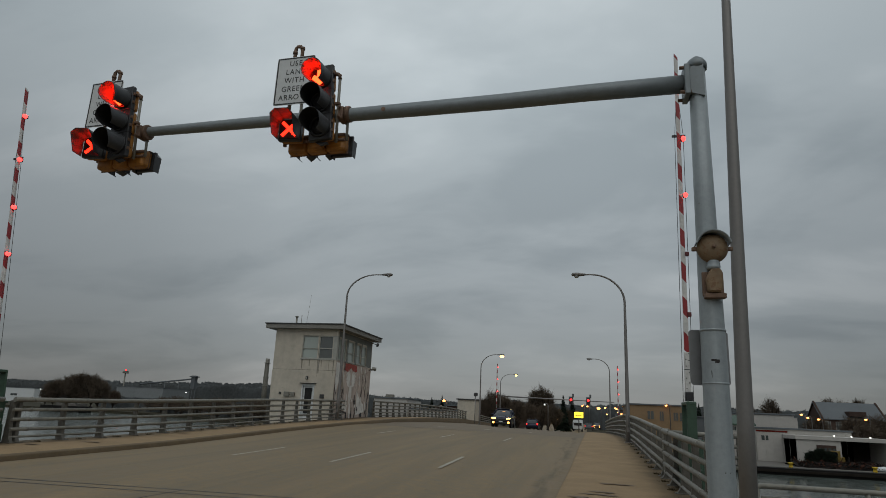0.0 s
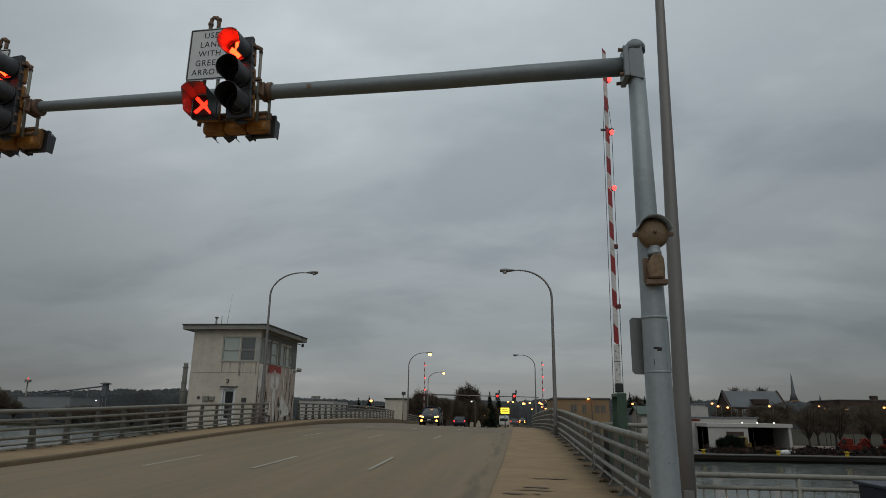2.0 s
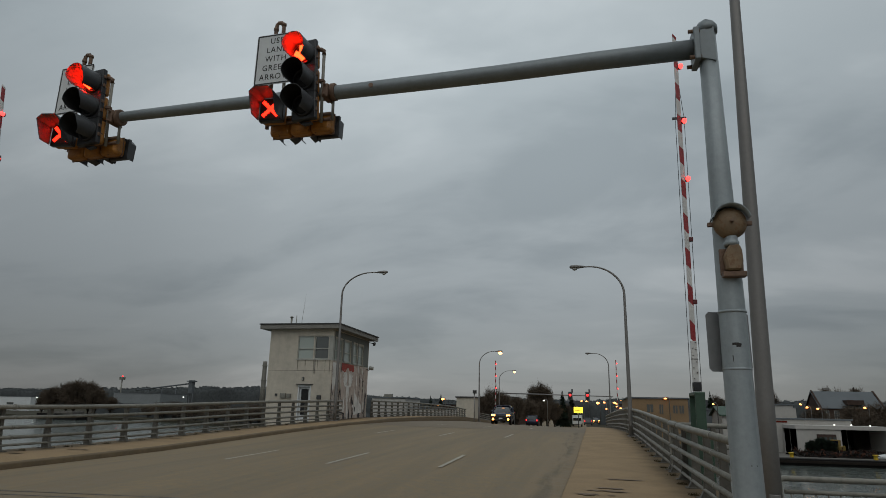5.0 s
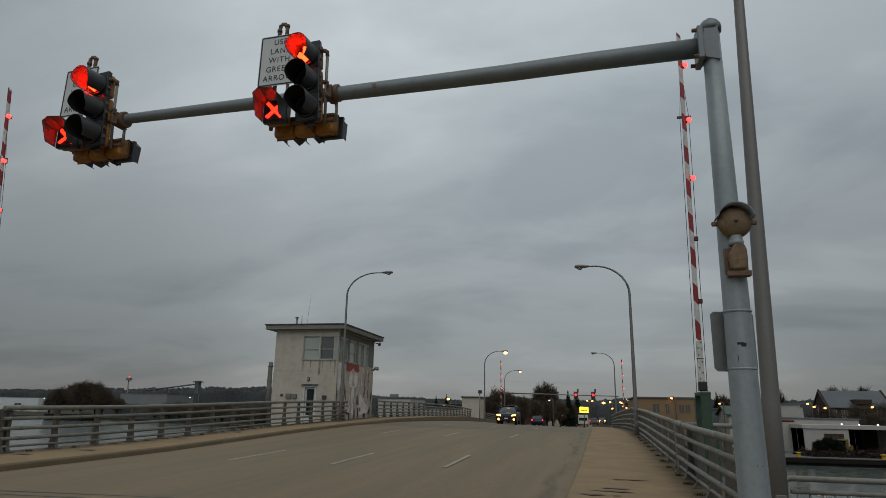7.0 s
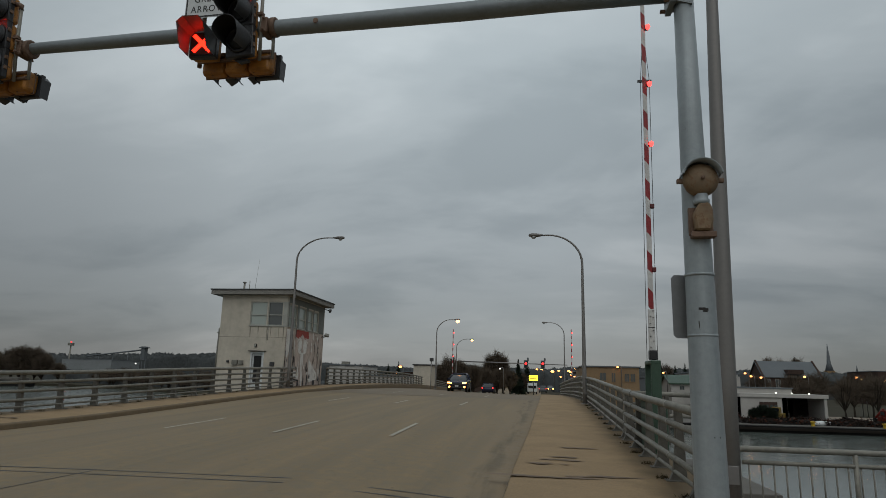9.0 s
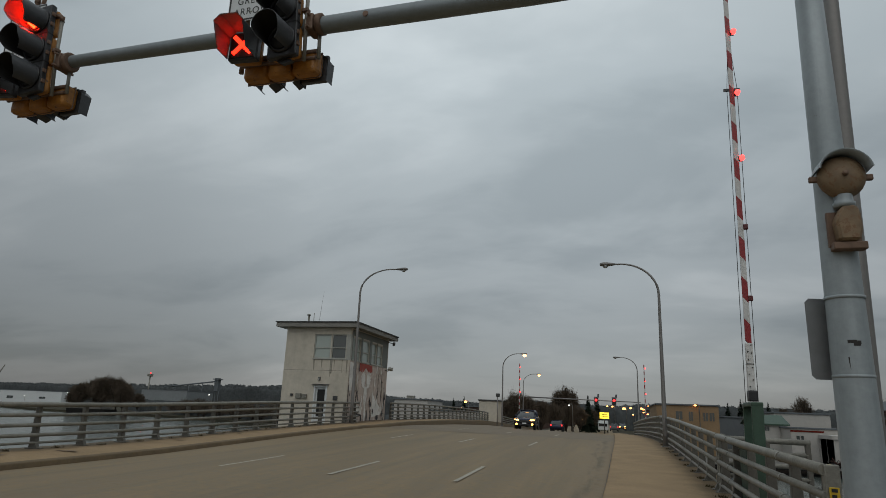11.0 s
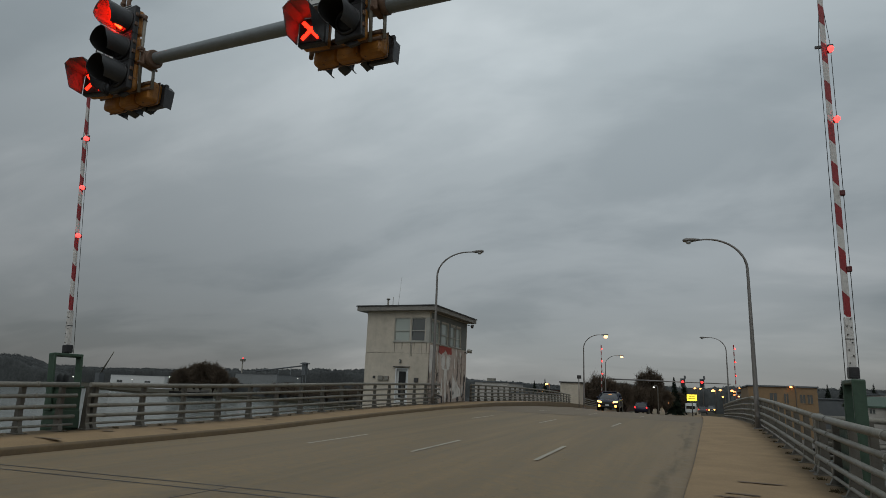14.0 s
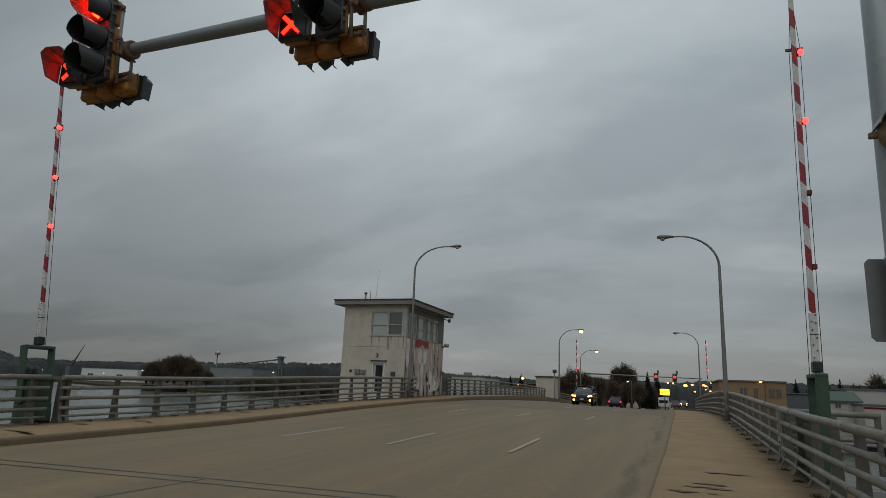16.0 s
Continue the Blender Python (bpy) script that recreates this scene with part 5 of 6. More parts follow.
# ---- trees ----
def bare_tree(name, at, height, spread, seed, label, group="bare trees", twigs=260, low=0.3, leaf=TWIG):
    """A tapered trunk, limbs that fan out from it, and a rounded uneven haze of thin twigs. spread: width over height; low: where the crown begins."""
    rnd = random.Random(seed)
    ob = thing(name, at, label, "tree" if "tree" in name else "bush", group)
    half, up = spread * height / 2, (1 - low) * height / 2
    heart = Vector((0, 0, low * height + up))

    def reach(way):
        """How far the crown goes in a direction, with lobes and gaps."""
        lobe = 0.86 + 0.34 * noise.noise(way * 2.2 + Vector((seed * 1.7, 0, 0)))
        return heart + Vector((way.x * half, way.y * half, way.z * up)) * lobe

    def anyway():
        w = Vector((rnd.gauss(0, 1), rnd.gauss(0, 1), rnd.gauss(0.15, 1)))
        return w.normalized()

    wood = bmesh.new()
    fork = Vector((rnd.uniform(-0.02, 0.02) * height, 0, low * height * 0.9))
    sweep([(0, 0, -0.2), fork * 0.5, fork], [height * 0.028, height * 0.023, height * 0.019], 6, wood, caps=False)
    ends = []
    for k in range(16):
        w = anyway()
        w.z = abs(w.z) + 0.15
        tip = reach(w.normalized())
        elbow = fork.lerp(tip, 0.5) + Vector((rnd.uniform(-0.06, 0.06), rnd.uniform(-0.06, 0.06), 0.06)) * height
        sweep([fork, elbow, tip], [height * 0.013, height * 0.008, height * 0.003], 4, wood, caps=False)
        ends.append((fork, elbow, tip))
    part("trunk", wood, BARK, ob)
    crown = bmesh.new()
    thin = height * 0.0025
    for k in range(twigs * 3):
        q = reach(anyway())
        f, e, t = ends[rnd.randrange(len(ends))]
        p = heart.lerp(q, rnd.uniform(0.25, 0.8)).lerp(e.lerp(t, rnd.random()), 0.25)
        q = p.lerp(q, rnd.uniform(0.5, 1.0))
        for j in range(3):
            a = p if j == 0 else p.lerp(q, rnd.uniform(0.3, 0.8))
            z = q if j == 0 else a + (q - p) * rnd.uniform(0.2, 0.5) + Vector((rnd.uniform(-1, 1), rnd.uniform(-1, 1), rnd.uniform(-0.5, 1))) * height * 0.07
            side = (z - a).cross(Vector((rnd.uniform(-1, 1), rnd.uniform(-1, 1), 0.3)))
            side = side.normalized() * thin if side.length > 1e-6 else Vector((thin, 0, 0))
            crown.faces.new([crown.verts.new(v) for v in (a - side, a + side, z)])
    part("crown", crown, leaf, ob, "leafless twigs" if leaf is TWIG else "dense dark sprays")
    return ob


def evergreen(at, height, seed, label):
    rnd = random.Random(seed)
    ob = thing("evergreen_tree", at, label, "tree", "evergreen trees")
    part("trunk", sweep([(0, 0, -0.2), (0, 0, height * 0.95)], [height * 0.022, 0.01], 6), BARK, ob)
    bm = bmesh.new()
    for k in range(1500):
        h = rnd.random() ** 1.3
        r = (1 - h) * height * 0.24 * rnd.uniform(0.5, 1.1) + 0.1
        a = rnd.uniform(0, 2 * math.pi)
        z = height * (0.12 + 0.88 * h)
        tip = Vector((r * math.cos(a), r * math.sin(a), z - 0.25 * r))
        root = Vector((0, 0, z + 0.1 * r))
        side = Vector((-math.sin(a), math.cos(a), rnd.uniform(-0.5, 0.5))) * (0.13 * r + 0.04)
        midp = root.lerp(tip, 0.6)
        bm.faces.new([bm.verts.new(v) for v in (root, midp + side, tip, midp - side)])
    part("crown", bm, EVERGREEN, ob, "drooping dark needles")
    return ob


def far_woods(name, points, seed, label, per=1.0, crown=3.2):
    """Woods along a line, too far to count: three ridges of massed crowns, one behind another. points: x, y, height."""
    rnd = random.Random(seed)
    bm = bmesh.new()
    for ridge in range(3):
        rows = [[], [], [], [], []]
        for (xa, ya, ha), (xb, yb, hb) in zip(points, points[1:]):
            run = math.hypot(xb - xa, yb - ya)
            n = max(2, int(run / per))
            for k in range(n):
                s = k / n
                x, y, height = xa + (xb - xa) * s, ya + (yb - ya) * s + ridge * crown * 1.6, ha + (hb - ha) * s
                along = (x - y * 0.4) / crown
                swell = noise.noise(Vector((along * 0.12, seed, ridge * 7.0)))
                lump = abs(noise.noise(Vector((along * 0.55, seed + 3.0, ridge * 5.0))))
                fine = abs(noise.noise(Vector((along * 2.1, seed + 9.0, ridge * 3.0))))
                top = height * (0.80 + 0.05 * ridge + 0.12 * swell + 0.20 * (0.45 - lump) + 0.10 * (0.3 - fine)) + rnd.uniform(-0.12, 0.12) * crown * 0.6
                bend = crown * 0.5 * noise.noise(Vector((along * 0.9, seed, 20 + ridge)))
                for r, (dy, z) in enumerate(((0, -4.5), (0.1, top * 0.55), (0.5 + bend, top * 0.86), (crown * 0.5 + bend, top), (crown * 1.1, top * 0.8))):
                    rows[r].append((x, y + dy, z))
                for j in range(5):
                    c = Vector((x + rnd.uniform(-1, 1) * per, y + crown * 0.4 + rnd.uniform(-0.5, 0.5), top + rnd.uniform(-0.16, 0.05) * crown))
                    q = crown * 0.10
                    bm.faces.new([bm.verts.new(c + Vector((rnd.uniform(-q, q), rnd.uniform(-q, q), rnd.uniform(-q, 1.6 * q)))) for _ in range(3)])
        loft(rows, bm)
    ob = part(name, bm, WOODS)
    return tagged(ob, label, "woods", kind="stuff")


far_woods("far_woods", ((-900, 560, 22), (-640, 545, 15), (-509, 530, 15.5), (-436, 520, 17), (-273, 520, 20), (-160, 490, 13), (-120, 480, 11), (-40, 420, 9)), 11, "dark line of woods across the river")
far_woods("far_woods", ((-760, 335, 21), (-560, 335, 20.5), (-482, 337, 18), (-455, 342, 10), (-440, 346, 5)), 12, "taller dark woods on the far bend")
far_woods("far_woods", ((-60, 330, 9.5), (0, 330, 9), (60, 320, 10), (160, 330, 10), (330, 340, 10), (700, 420, 11)), 13, "dark line of woods behind the town")
far_woods("far_woods", ((-260, 310, 3.2), (-200, 250, 2.4), (-130, 214, 2.2), (-78, 170, 1.6), (-45, 138, 1.2)), 14, "low scrub along the river bank", 0.6, 1.4)

for k, (x, y, h) in enumerate(((-224, 237, 9.0), (-218.5, 235, 12.6), (-213, 238, 14.6), (-207.7, 236, 15.8), (-202.3, 238, 15.0), (-197, 236, 12.2), (-191.4, 238, 8.6))):
    bare_tree("bare_tree", (x, y, -2.9), h, 0.85, 201 + k, "dense leafless tree in the river bank's thicket", "bank trees", 1000, 0.10)
for k in range(15):
    x = -166 + 6.2 * k
    bare_tree("bare_bush", (x, 228 - 4.2 * k + 2 * (k % 2), -2.9), (5.4, 6.8, 6.0, 7.2, 5.6)[k % 5], 1.6, 221 + k, "low leafless bush along the river bank", "bank bushes", 600, 0.04)
for k, (x, y, h) in enumerate(((-16.2, 112, 6.4), (-14.6, 113, 8.0), (-12.8, 112, 7.2), (-10.8, 114, 6.6), (-13.6, 118, 7.0), (-8.8, 118, 6.0), (-6.9, 121, 5.9), (-9.6, 126, 6.4), (-4.9, 126, 5.8), (-11.5, 124, 6.6), (-3.0, 132, 5.6), (-6.4, 133, 6.2))):
    bare_tree("bare_tree", (x, y, -0.8), h * 0.92, 0.72, 91 + k, "dense low leafless tree beside the street", "street trees", 640, 0.16)
for k, (x, h, w) in enumerate(((-9.6, 8.9, 0.42), (-8.2, 9.6, 0.46), (-6.8, 8.8, 0.44))):
    bare_tree("bare_tree", (x, 136 + 0.4 * (k % 2), -0.8), h, w, 5 + k, "pale upright leafless tree in a clump", "upright trees", 420, 0.18)
evergreen((-3.5, 130, -0.8), 7.2, 8, "dark evergreen tree beside the street")
evergreen((-2.2, 150, -0.8), 7.6, 9, "dark evergreen tree beside the street")
for k, (x, y, h) in enumerate(((50, 118, 7.2), (54, 116, 7.6), (59.3, 118, 7.4), (46.5, 124, 6.6), (63.5, 121, 7.4), (69, 125, 7.6), (44, 140, 8.0), (75, 130, 8.4), (47.5, 132, 8.2), (52, 134, 8.6), (57, 131, 8.2), (61.5, 134, 8.6), (66.5, 132, 8.4), (72, 138, 8.8), (80, 138, 9))):
    bare_tree("bare_tree", (x, y, -2.9), h, 0.85, 31 + k, "small leafless street tree on the quay side", "quay trees", 460, 0.24)
for k, (x, y, h) in enumerate(((86, 262, 17), (92, 266, 16.5), (96, 262, 17.5), (54, 212, 14.0), (40, 214, 12), (37, 160, 9.5))):
    bare_tree("bare_tree", (x, y, -2.9), h, 0.5, 51 + k, "tall leafless tree behind the roofs", "roofline trees", 380, 0.25)
for k, (x, y, h) in enumerate(((33, 205, 11.0), (37, 208, 12.2), (41, 206, 11.0), (44.5, 209, 11.6), (-43, 200, 10.2), (-47, 203, 9.6))):
    evergreen((x, y, -2.9), h, 70 + k, "dark evergreen behind the low buildings")


# ---- buildings ----
def window_on(parent, x0, x1, y, z0, z1, frame=FRAME, glass=GLASS_DARK):
    w = part("window", box(x0, x1, y - 0.02, y + 0.05, z0, z1), glass, parent)
    bm = bmesh.new()
    t = 0.08
    for a, b, c, d in ((x0 - t, x0, z0 - t, z1 + t), (x1, x1 + t, z0 - t, z1 + t), (x0, x1, z0 - t, z0), (x0, x1, z1, z1 + t), ((x0 + x1) / 2 - 0.04, (x0 + x1) / 2 + 0.04, z0, z1)):
        box(a, b, y - 0.07, y + 0.03, c, d, 0, bm)
    part("window_frame", bm, frame, w)


def block(name, x0, x1, y0, y1, z0, z1, wall, label, roof=GREY_ROOF, windows=(), category="building"):
    """A flat-roofed block with a raised roof edge; windows as (x0, x1, z0, z1) on the near side."""
    ob = thing(name, ((x0 + x1) / 2, (y0 + y1) / 2, z0), label, category)
    cx, cy = (x0 + x1) / 2, (y0 + y1) / 2
    part("wall", box(x0 - cx, x1 - cx, y0 - cy, y1 - cy, 0, z1 - z0 - 0.25), wall, ob)
    part("roof", box(x0 - cx - 0.2, x1 - cx + 0.2, y0 - cy - 0.2, y1 - cy + 0.2, z1 - z0 - 0.25, z1 - z0, 0.03), roof, ob)
    for a, b, c, d in windows:
        window_on(ob, a - cx, b - cx, y0 - cy, c - z0, d - z0, wall)
    return ob


def gabled(name, x0, x1, y0, y1, z0, eave, ridge, wall, roof, label, along="x", windows=()):
    ob = thing(name, ((x0 + x1) / 2, (y0 + y1) / 2, z0), label, "house")
    w, d, e, r = (x1 - x0) / 2, (y1 - y0) / 2, eave - z0, ridge - z0
    if along == "x":
        prof, run = [(-d, 0), (d, 0), (d, e), (0, r - 0.12), (-d, e)], 2 * w
        m = Matrix(((0, 1, 0, -w), (1, 0, 0, 0), (0, 0, 1, 0), (0, 0, 0, 1)))
    else:
        prof, run = [(-w, 0), (w, 0), (w, e), (0, r - 0.12), (-w, e)], 2 * d
        m = Matrix.Translation((0, -d, 0))
    part("wall", slab(prof, run, m), wall, ob)
    over, half = 0.45, (d if along == "x" else w)
    slope = (r - e) / half
    for s in (-1, 1):
        prof2 = [(0, r), (s * (half + over), e - slope * over), (s * (half + over), e - slope * over - 0.22), (0, r - 0.22)]
        m2 = Matrix(((0, 1, 0, -w - over), (1, 0, 0, 0), (0, 0, 1, 0), (0, 0, 0, 1))) if along == "x" else Matrix.Translation((0, -d - over, 0))
        part("roof", slab(prof2, run + 2 * over, m2), roof, ob)
    for a, b, c, dd in windows:
        window_on(ob, a - (x0 + x1) / 2, b - (x0 + x1) / 2, -d, c - z0, dd - z0)
    return ob


LOW = -2.9
PLANT = material("pale_blue_grey_cladding", (0.20, 0.215, 0.22), 0.7, spread=0.25, grain=0.8, patch=0.1, streak=0.5)
# right bank
block("boat_shop", 26.5, 39.8, 112, 124, LOW, 2.15, WHITE_SIDING, "long white flat-roofed boat shop on the quay", windows=((27.2, 28.2, 0.2, 0.9),))
shop = bpy.data.objects["boat_shop"]
part("trim_stripe", box(-6.7, -2.2, -6.06, -6.0, 4.35, 4.6), CLUTTER_RED, shop, "thin red trim stripe")
for k in range(12):
    part("cladding_rib", box(-6.5 + 1.12 * k, -6.44 + 1.12 * k, -6.05, -6.0, 0.1, 4.7), WHITE_SIDING, shop)
shed = thing("open_shed", (36.4, 109, LOW), "white metal shed with a dark open front", "shed")
part("roof", box(-6.2, 6.2, -3.2, 3.4, 3.55, 4.1, 0.03), WHITE_SIDING, shed)
part("back_wall", box(-6.0, 6.0, 3.0, 3.2, 0, 3.55), DARK_WOOD, shed)
part("side_wall", box(5.6, 6.0, -3.0, 3.0, 0, 3.55), WHITE_SIDING, shed)
part("front_wall", box(-6.0, -0.2, -3.0, -2.8, 0, 3.55), WHITE_SIDING, shed)
part("door", box(-3.4, -0.9, -3.1, -3.0, 0.2, 2.9), BROWN_BRICK, shed, "rust-red roller door")
for k in range(4):
    part("door_pane", box(-3.1 + 0.58 * k, -2.7 + 0.58 * k, -3.14, -3.1, 2.0, 2.5), GLASS_DARK, shed)
for k, x in enumerate((-1.0, 1.2, 3.6)):
    part("roof_lamp", lathe(((0.0, 0.14), (0.10, 0.08), (0.12, -0.05), (0.0, -0.12)), 10, Matrix.Translation((x, -3.1, 4.22))), WHITE_LIT, shed, "small lit floodlight")
gabled("school_house", 74.2, 92.3, 232, 246, LOW, 5.8, 10.9, BROWN_BRICK, GREY_ROOF, "large brown brick hall with a grey roof", "x", windows=((75, 76.4, 2.2, 4.6), (78, 79.4, 2.2, 4.6), (82, 83.4, 2.2, 4.6), (86, 87.4, 2.2, 4.6)))
part("dormer", box(-1.6, 3.2, -8.2, -3.0, 9.4, 10.9, 0.05), BROWN_BRICK, bpy.data.objects["school_house"])
for s in (-1, 1):
    part("gable_parapet", slab(((-7.4, 8.7), (0, 14.15), (7.4, 8.7), (7.4, 8.1), (0, 13.4), (-7.4, 8.1)), 0.5, Matrix(((0, 1, 0, s * 9.1 - 0.25), (1, 0, 0, 0), (0, 0, 1, 0), (0, 0, 0, 1)))), BROWN_BRICK, bpy.data.objects["school_house"])
block("white_block", 61, 68, 236, 246, LOW, 5.6, WHITE_SIDING, "plain white block beside the hall")
church = thing("church", (158, 386, LOW), "distant church with a slender dark spire", "church")
part("tower", box(-2.0, 2.0, -2.0, 2.0, 0, 14.6), BRICK, church, "warm-lit brick tower")
part("spire", lathe(((2.3, 14.6), (1.2, 18.2), (0.15, 29.0), (0.0, 29.3)), 8), GREY_ROOF, church, "slender dark spire")
part("nave", box(-16, 30, -5, 8, 0, 12.2), BROWN_BRICK, church)
part("small_spire", lathe(((1.0, 12.0), (0.1, 17.6), (0.0, 17.8)), 6, Matrix.Translation((14, 0, 0))), GREY_ROOF, church)
bw = []
for k in range(7):
    bw += [(115.5 + 4.2 * k, 117.2 + 4.2 * k, 3.8, 6.2)]
block("brick_block", 113, 146, 240, 262, LOW, 8.4, BROWN_BRICK, "long brown brick commercial block with tall windows", windows=bw)
part("shop_sign", box(6.0, 9.0, -11.1, -11.0, 3.0, 4.0), SIGN_WHITE, bpy.data.objects["brick_block"], "pale shop sign panel")
part("chimney", box(-3, -1.2, -6, -4, 11.2, 12.8), BROWN_BRICK, bpy.data.objects["brick_block"])
# right of the street
block("tan_brick_store", 8.0, 17.6, 118, 138, LOW, 5.1, BRICK, "tan brick store with dark windows", windows=((11.0, 12.0, 2.6, 3.9), (13.0, 13.6, 2.4, 3.9), (15.2, 15.9, 2.5, 3.8), (16.2, 16.9, 2.5, 3.8)))
block("grey_store", 19.8, 26.5, 137, 150, LOW, 3.6, GREY_ROOF, "low grey warehouse with a flat roof")
gabled("boat_house", 22.8, 27.4, 118, 127, LOW, 2.6, 3.9, WHITE_SIDING, GREEN, "white gabled boat house with green trim", "x", windows=((24.2, 24.9, 1.4, 2.0),))
block("white_store", 27.6, 36.0, 126, 138, LOW, 4.5, WHITE_SIDING, "white warehouse with a flat roof")
for k, (x0, x1, y, h) in enumerate(((-24, -14, 240, 4.0), (-13, -7, 260, 5.5), (9.5, 15, 200, 4.6), (12, 22, 250, 6.2), (-5, 3, 420, 6.5), (4, 12, 400, 5.0))):
    block("far_store", x0, x1, y, y + 14, LOW, h, (BROWN_BRICK, BRICK, GREY_ROOF)[k % 3], "low store beside the street beyond the bridge", windows=((x0 + 1, x0 + 2.2, 0.4, 2.0), (x0 + 3, x0 + 4.2, 0.4, 2.0)))
# left of the street
block("white_mill", -42.6, -35.4, 132, 144, LOW, 4.7, WHITE_SIDING, "white flat-roofed mill behind the railing")
part("roof_vent", box(-1.2, 0.4, -5.4, -4.4, 7.6, 8.2), RAIL, bpy.data.objects["white_mill"])
block("grey_mill", -35.2, -23.5, 134, 150, LOW, 2.7, WHITE_SIDING, "long low pale mill behind the railing")
block("far_house", -48, -38, 205, 215, LOW, 4.4, BROWN_BRICK, "low brown house among trees")
# left bank
block("white_plant", -374, -326, 334, 345, LOW, 5.4, SIGN_WHITE, "long white industrial hall across the river", windows=((-368, -363, 0.2, 1.8), (-343, -338, 0.6, 1.8)))
block("grey_plant", -269, -238, 334, 360, LOW, 8.6, PLANT, "blue-grey industrial block across the river")
# the conveyor's light grey carries the haze of its distance
conveyor = thing("conveyor", (-262, 371, LOW), "long inclined conveyor on lattice legs", "conveyor")
part("boom", sweep([(-20, 0, 14.0), (18.5, 0, 18.6)], 0.5, 6), GREY_ROOF, conveyor)
part("head_house", box(17.6, 20.2, -1.5, 1.5, 12.5, 20.6), GREY_ROOF, conveyor)
part("head_frame", box(16.6, 21.2, -2.2, 2.2, 19.6, 20.2), GREY_ROOF, conveyor)
for x, h in ((-12, 14.8), (-2, 16.0), (8, 17.2), (18, 12.6), (20.2, 12.6)):
    part("leg", sweep([(x, 0, 0), (x, 0, h)], 0.25, 5), GREY_ROOF, conveyor)
beacon = thing("beacon_mast", (-293.5, 370, LOW), "tall mast with a small lit beacon", "mast")
part("mast", sweep([(0, 0, 0), (0, 0, 21.0)], [0.6, 0.4], 6), RAIL, beacon)
part("platform", box(-1.3, 1.3, -1.3, 1.3, 20.4, 22.0), RAIL, beacon)
part("beacon", lathe(((0.0, 0.6), (0.45, 0.3), (0.45, -0.3), (0.0, -0.5)), 8, Matrix.Translation((0, 0, 22.6))), TAIL, beacon, "small red beacon")
stack = thing("smoke_stack", (-230, 440, LOW), "tall ringed steel smoke stack", "chimney")
part("shaft", lathe(((2.0, 0), (1.8, 18), (1.5, 36.5), (1.5, 37.8), (0.0, 37.8)), 14), RAIL, stack)
for h in (18, 24, 34.6):
    part("ring", lathe(((1.7, h - 0.3), (2.2, h - 0.3), (2.2, h + 0.3), (1.7, h + 0.3)), 14), RAIL, stack)
crane = thing("far_crane", (-574, 500, LOW), "distant lattice crane boom", "crane")
part("boom", sweep([(-4, 0, 10), (11, 0, 33)], [1.0, 0.5], 5), RAIL, crane)
part("base", box(-7, -1, -3, 3, 0, 11), GREY_ROOF, crane)
barge = thing("work_barge", (-184, 205, -3.95), "flat dark work barge moored at the bank", "barge")
part("hull", slab(((-8.5, 2.4), (-8.2, 0), (8.2, 0), (8.5, 2.4)), 6, Matrix.Translation((0, -3, 0))), SHEET_PILE, barge)
part("deck", box(-2.0, 6.3, -2.8, 2.8, 2.4, 3.2), QUAY, barge)

# quay
quay = part("quay_wall", box(4.6, 200, 95.6, 97.2, -6.5, -2.9), SHEET_PILE)
tagged(quay, "dark sheet-pile quay wall at the water", "quay wall", kind="structure")
quay_top = part("quay_top", box(4.6, 200, 97.2, 116, -6.5, -2.86), QUAY)
tagged(quay_top, "worn concrete quay apron", "quay", kind="structure")
part("fender", box(4.6, 200, 95.3, 95.6, -3.4, -3.1), DARK_WOOD, quay, "dark timber fender")
lot = part("quay_road", box(43, 110, 117, 131, -3.2, -2.84), material("pale_worn_paving", (0.26, 0.215, 0.165), 0.85, spread=0.3, grain=2.0, patch=0.3))
tagged(lot, "pale worn paving behind the quay", "pavement", kind="structure")
for x in (27.1, 37.0, 45.9, 52.1):
    b = thing("mooring_bollard", (x, 97.6, -2.86), "stout yellow mooring bollard on the quay", "bollard", "mooring bollards")
    part("post", lathe(((0.28, 0), (0.24, 0.1), (0.22, 0.45), (0.34, 0.5), (0.34, 0.62), (0.0, 0.66)), 14), YELLOW, b)


def machine(at, turn, mat, label):
    """A small tracked yard machine: tracks, body, cab and a folded boom."""
    ob = thing("yard_machine", at, label, "machine", "yard machines", turn=turn)
    for y in (-0.75, 0.75):
        part("track", slab([(-1.3, 0.2), (-1.1, 0.0), (1.1, 0.0), (1.3, 0.2), (1.3, 0.45), (1.1, 0.65), (-1.1, 0.65), (-1.3, 0.45)], 0.4, Matrix.Translation((0, y - 0.2, 0))), TYRE, ob)
    part("body", box(-1.1, 1.2, -0.9, 0.9, 0.7, 1.35, 0.08), mat, ob)
    part("cab", box(-0.9, 0.1, -0.6, 0.5, 1.35, 2.2, 0.06), mat, ob)
    part("cab_glass", box(-0.92, 0.12, -0.45, 0.35, 1.55, 2.05), CAR_GLASS, ob)
    part("boom", sweep([(1.0, 0, 1.2), (2.2, 0, 2.3), (3.2, 0, 1.1)], 0.16, 6), mat, ob)
    part("bucket", slab([(2.9, 0.9), (3.4, 1.1), (3.5, 0.5), (3.0, 0.4)], 0.8, Matrix.Translation((0, -0.4, 0))), CLUTTER_DARK, ob)


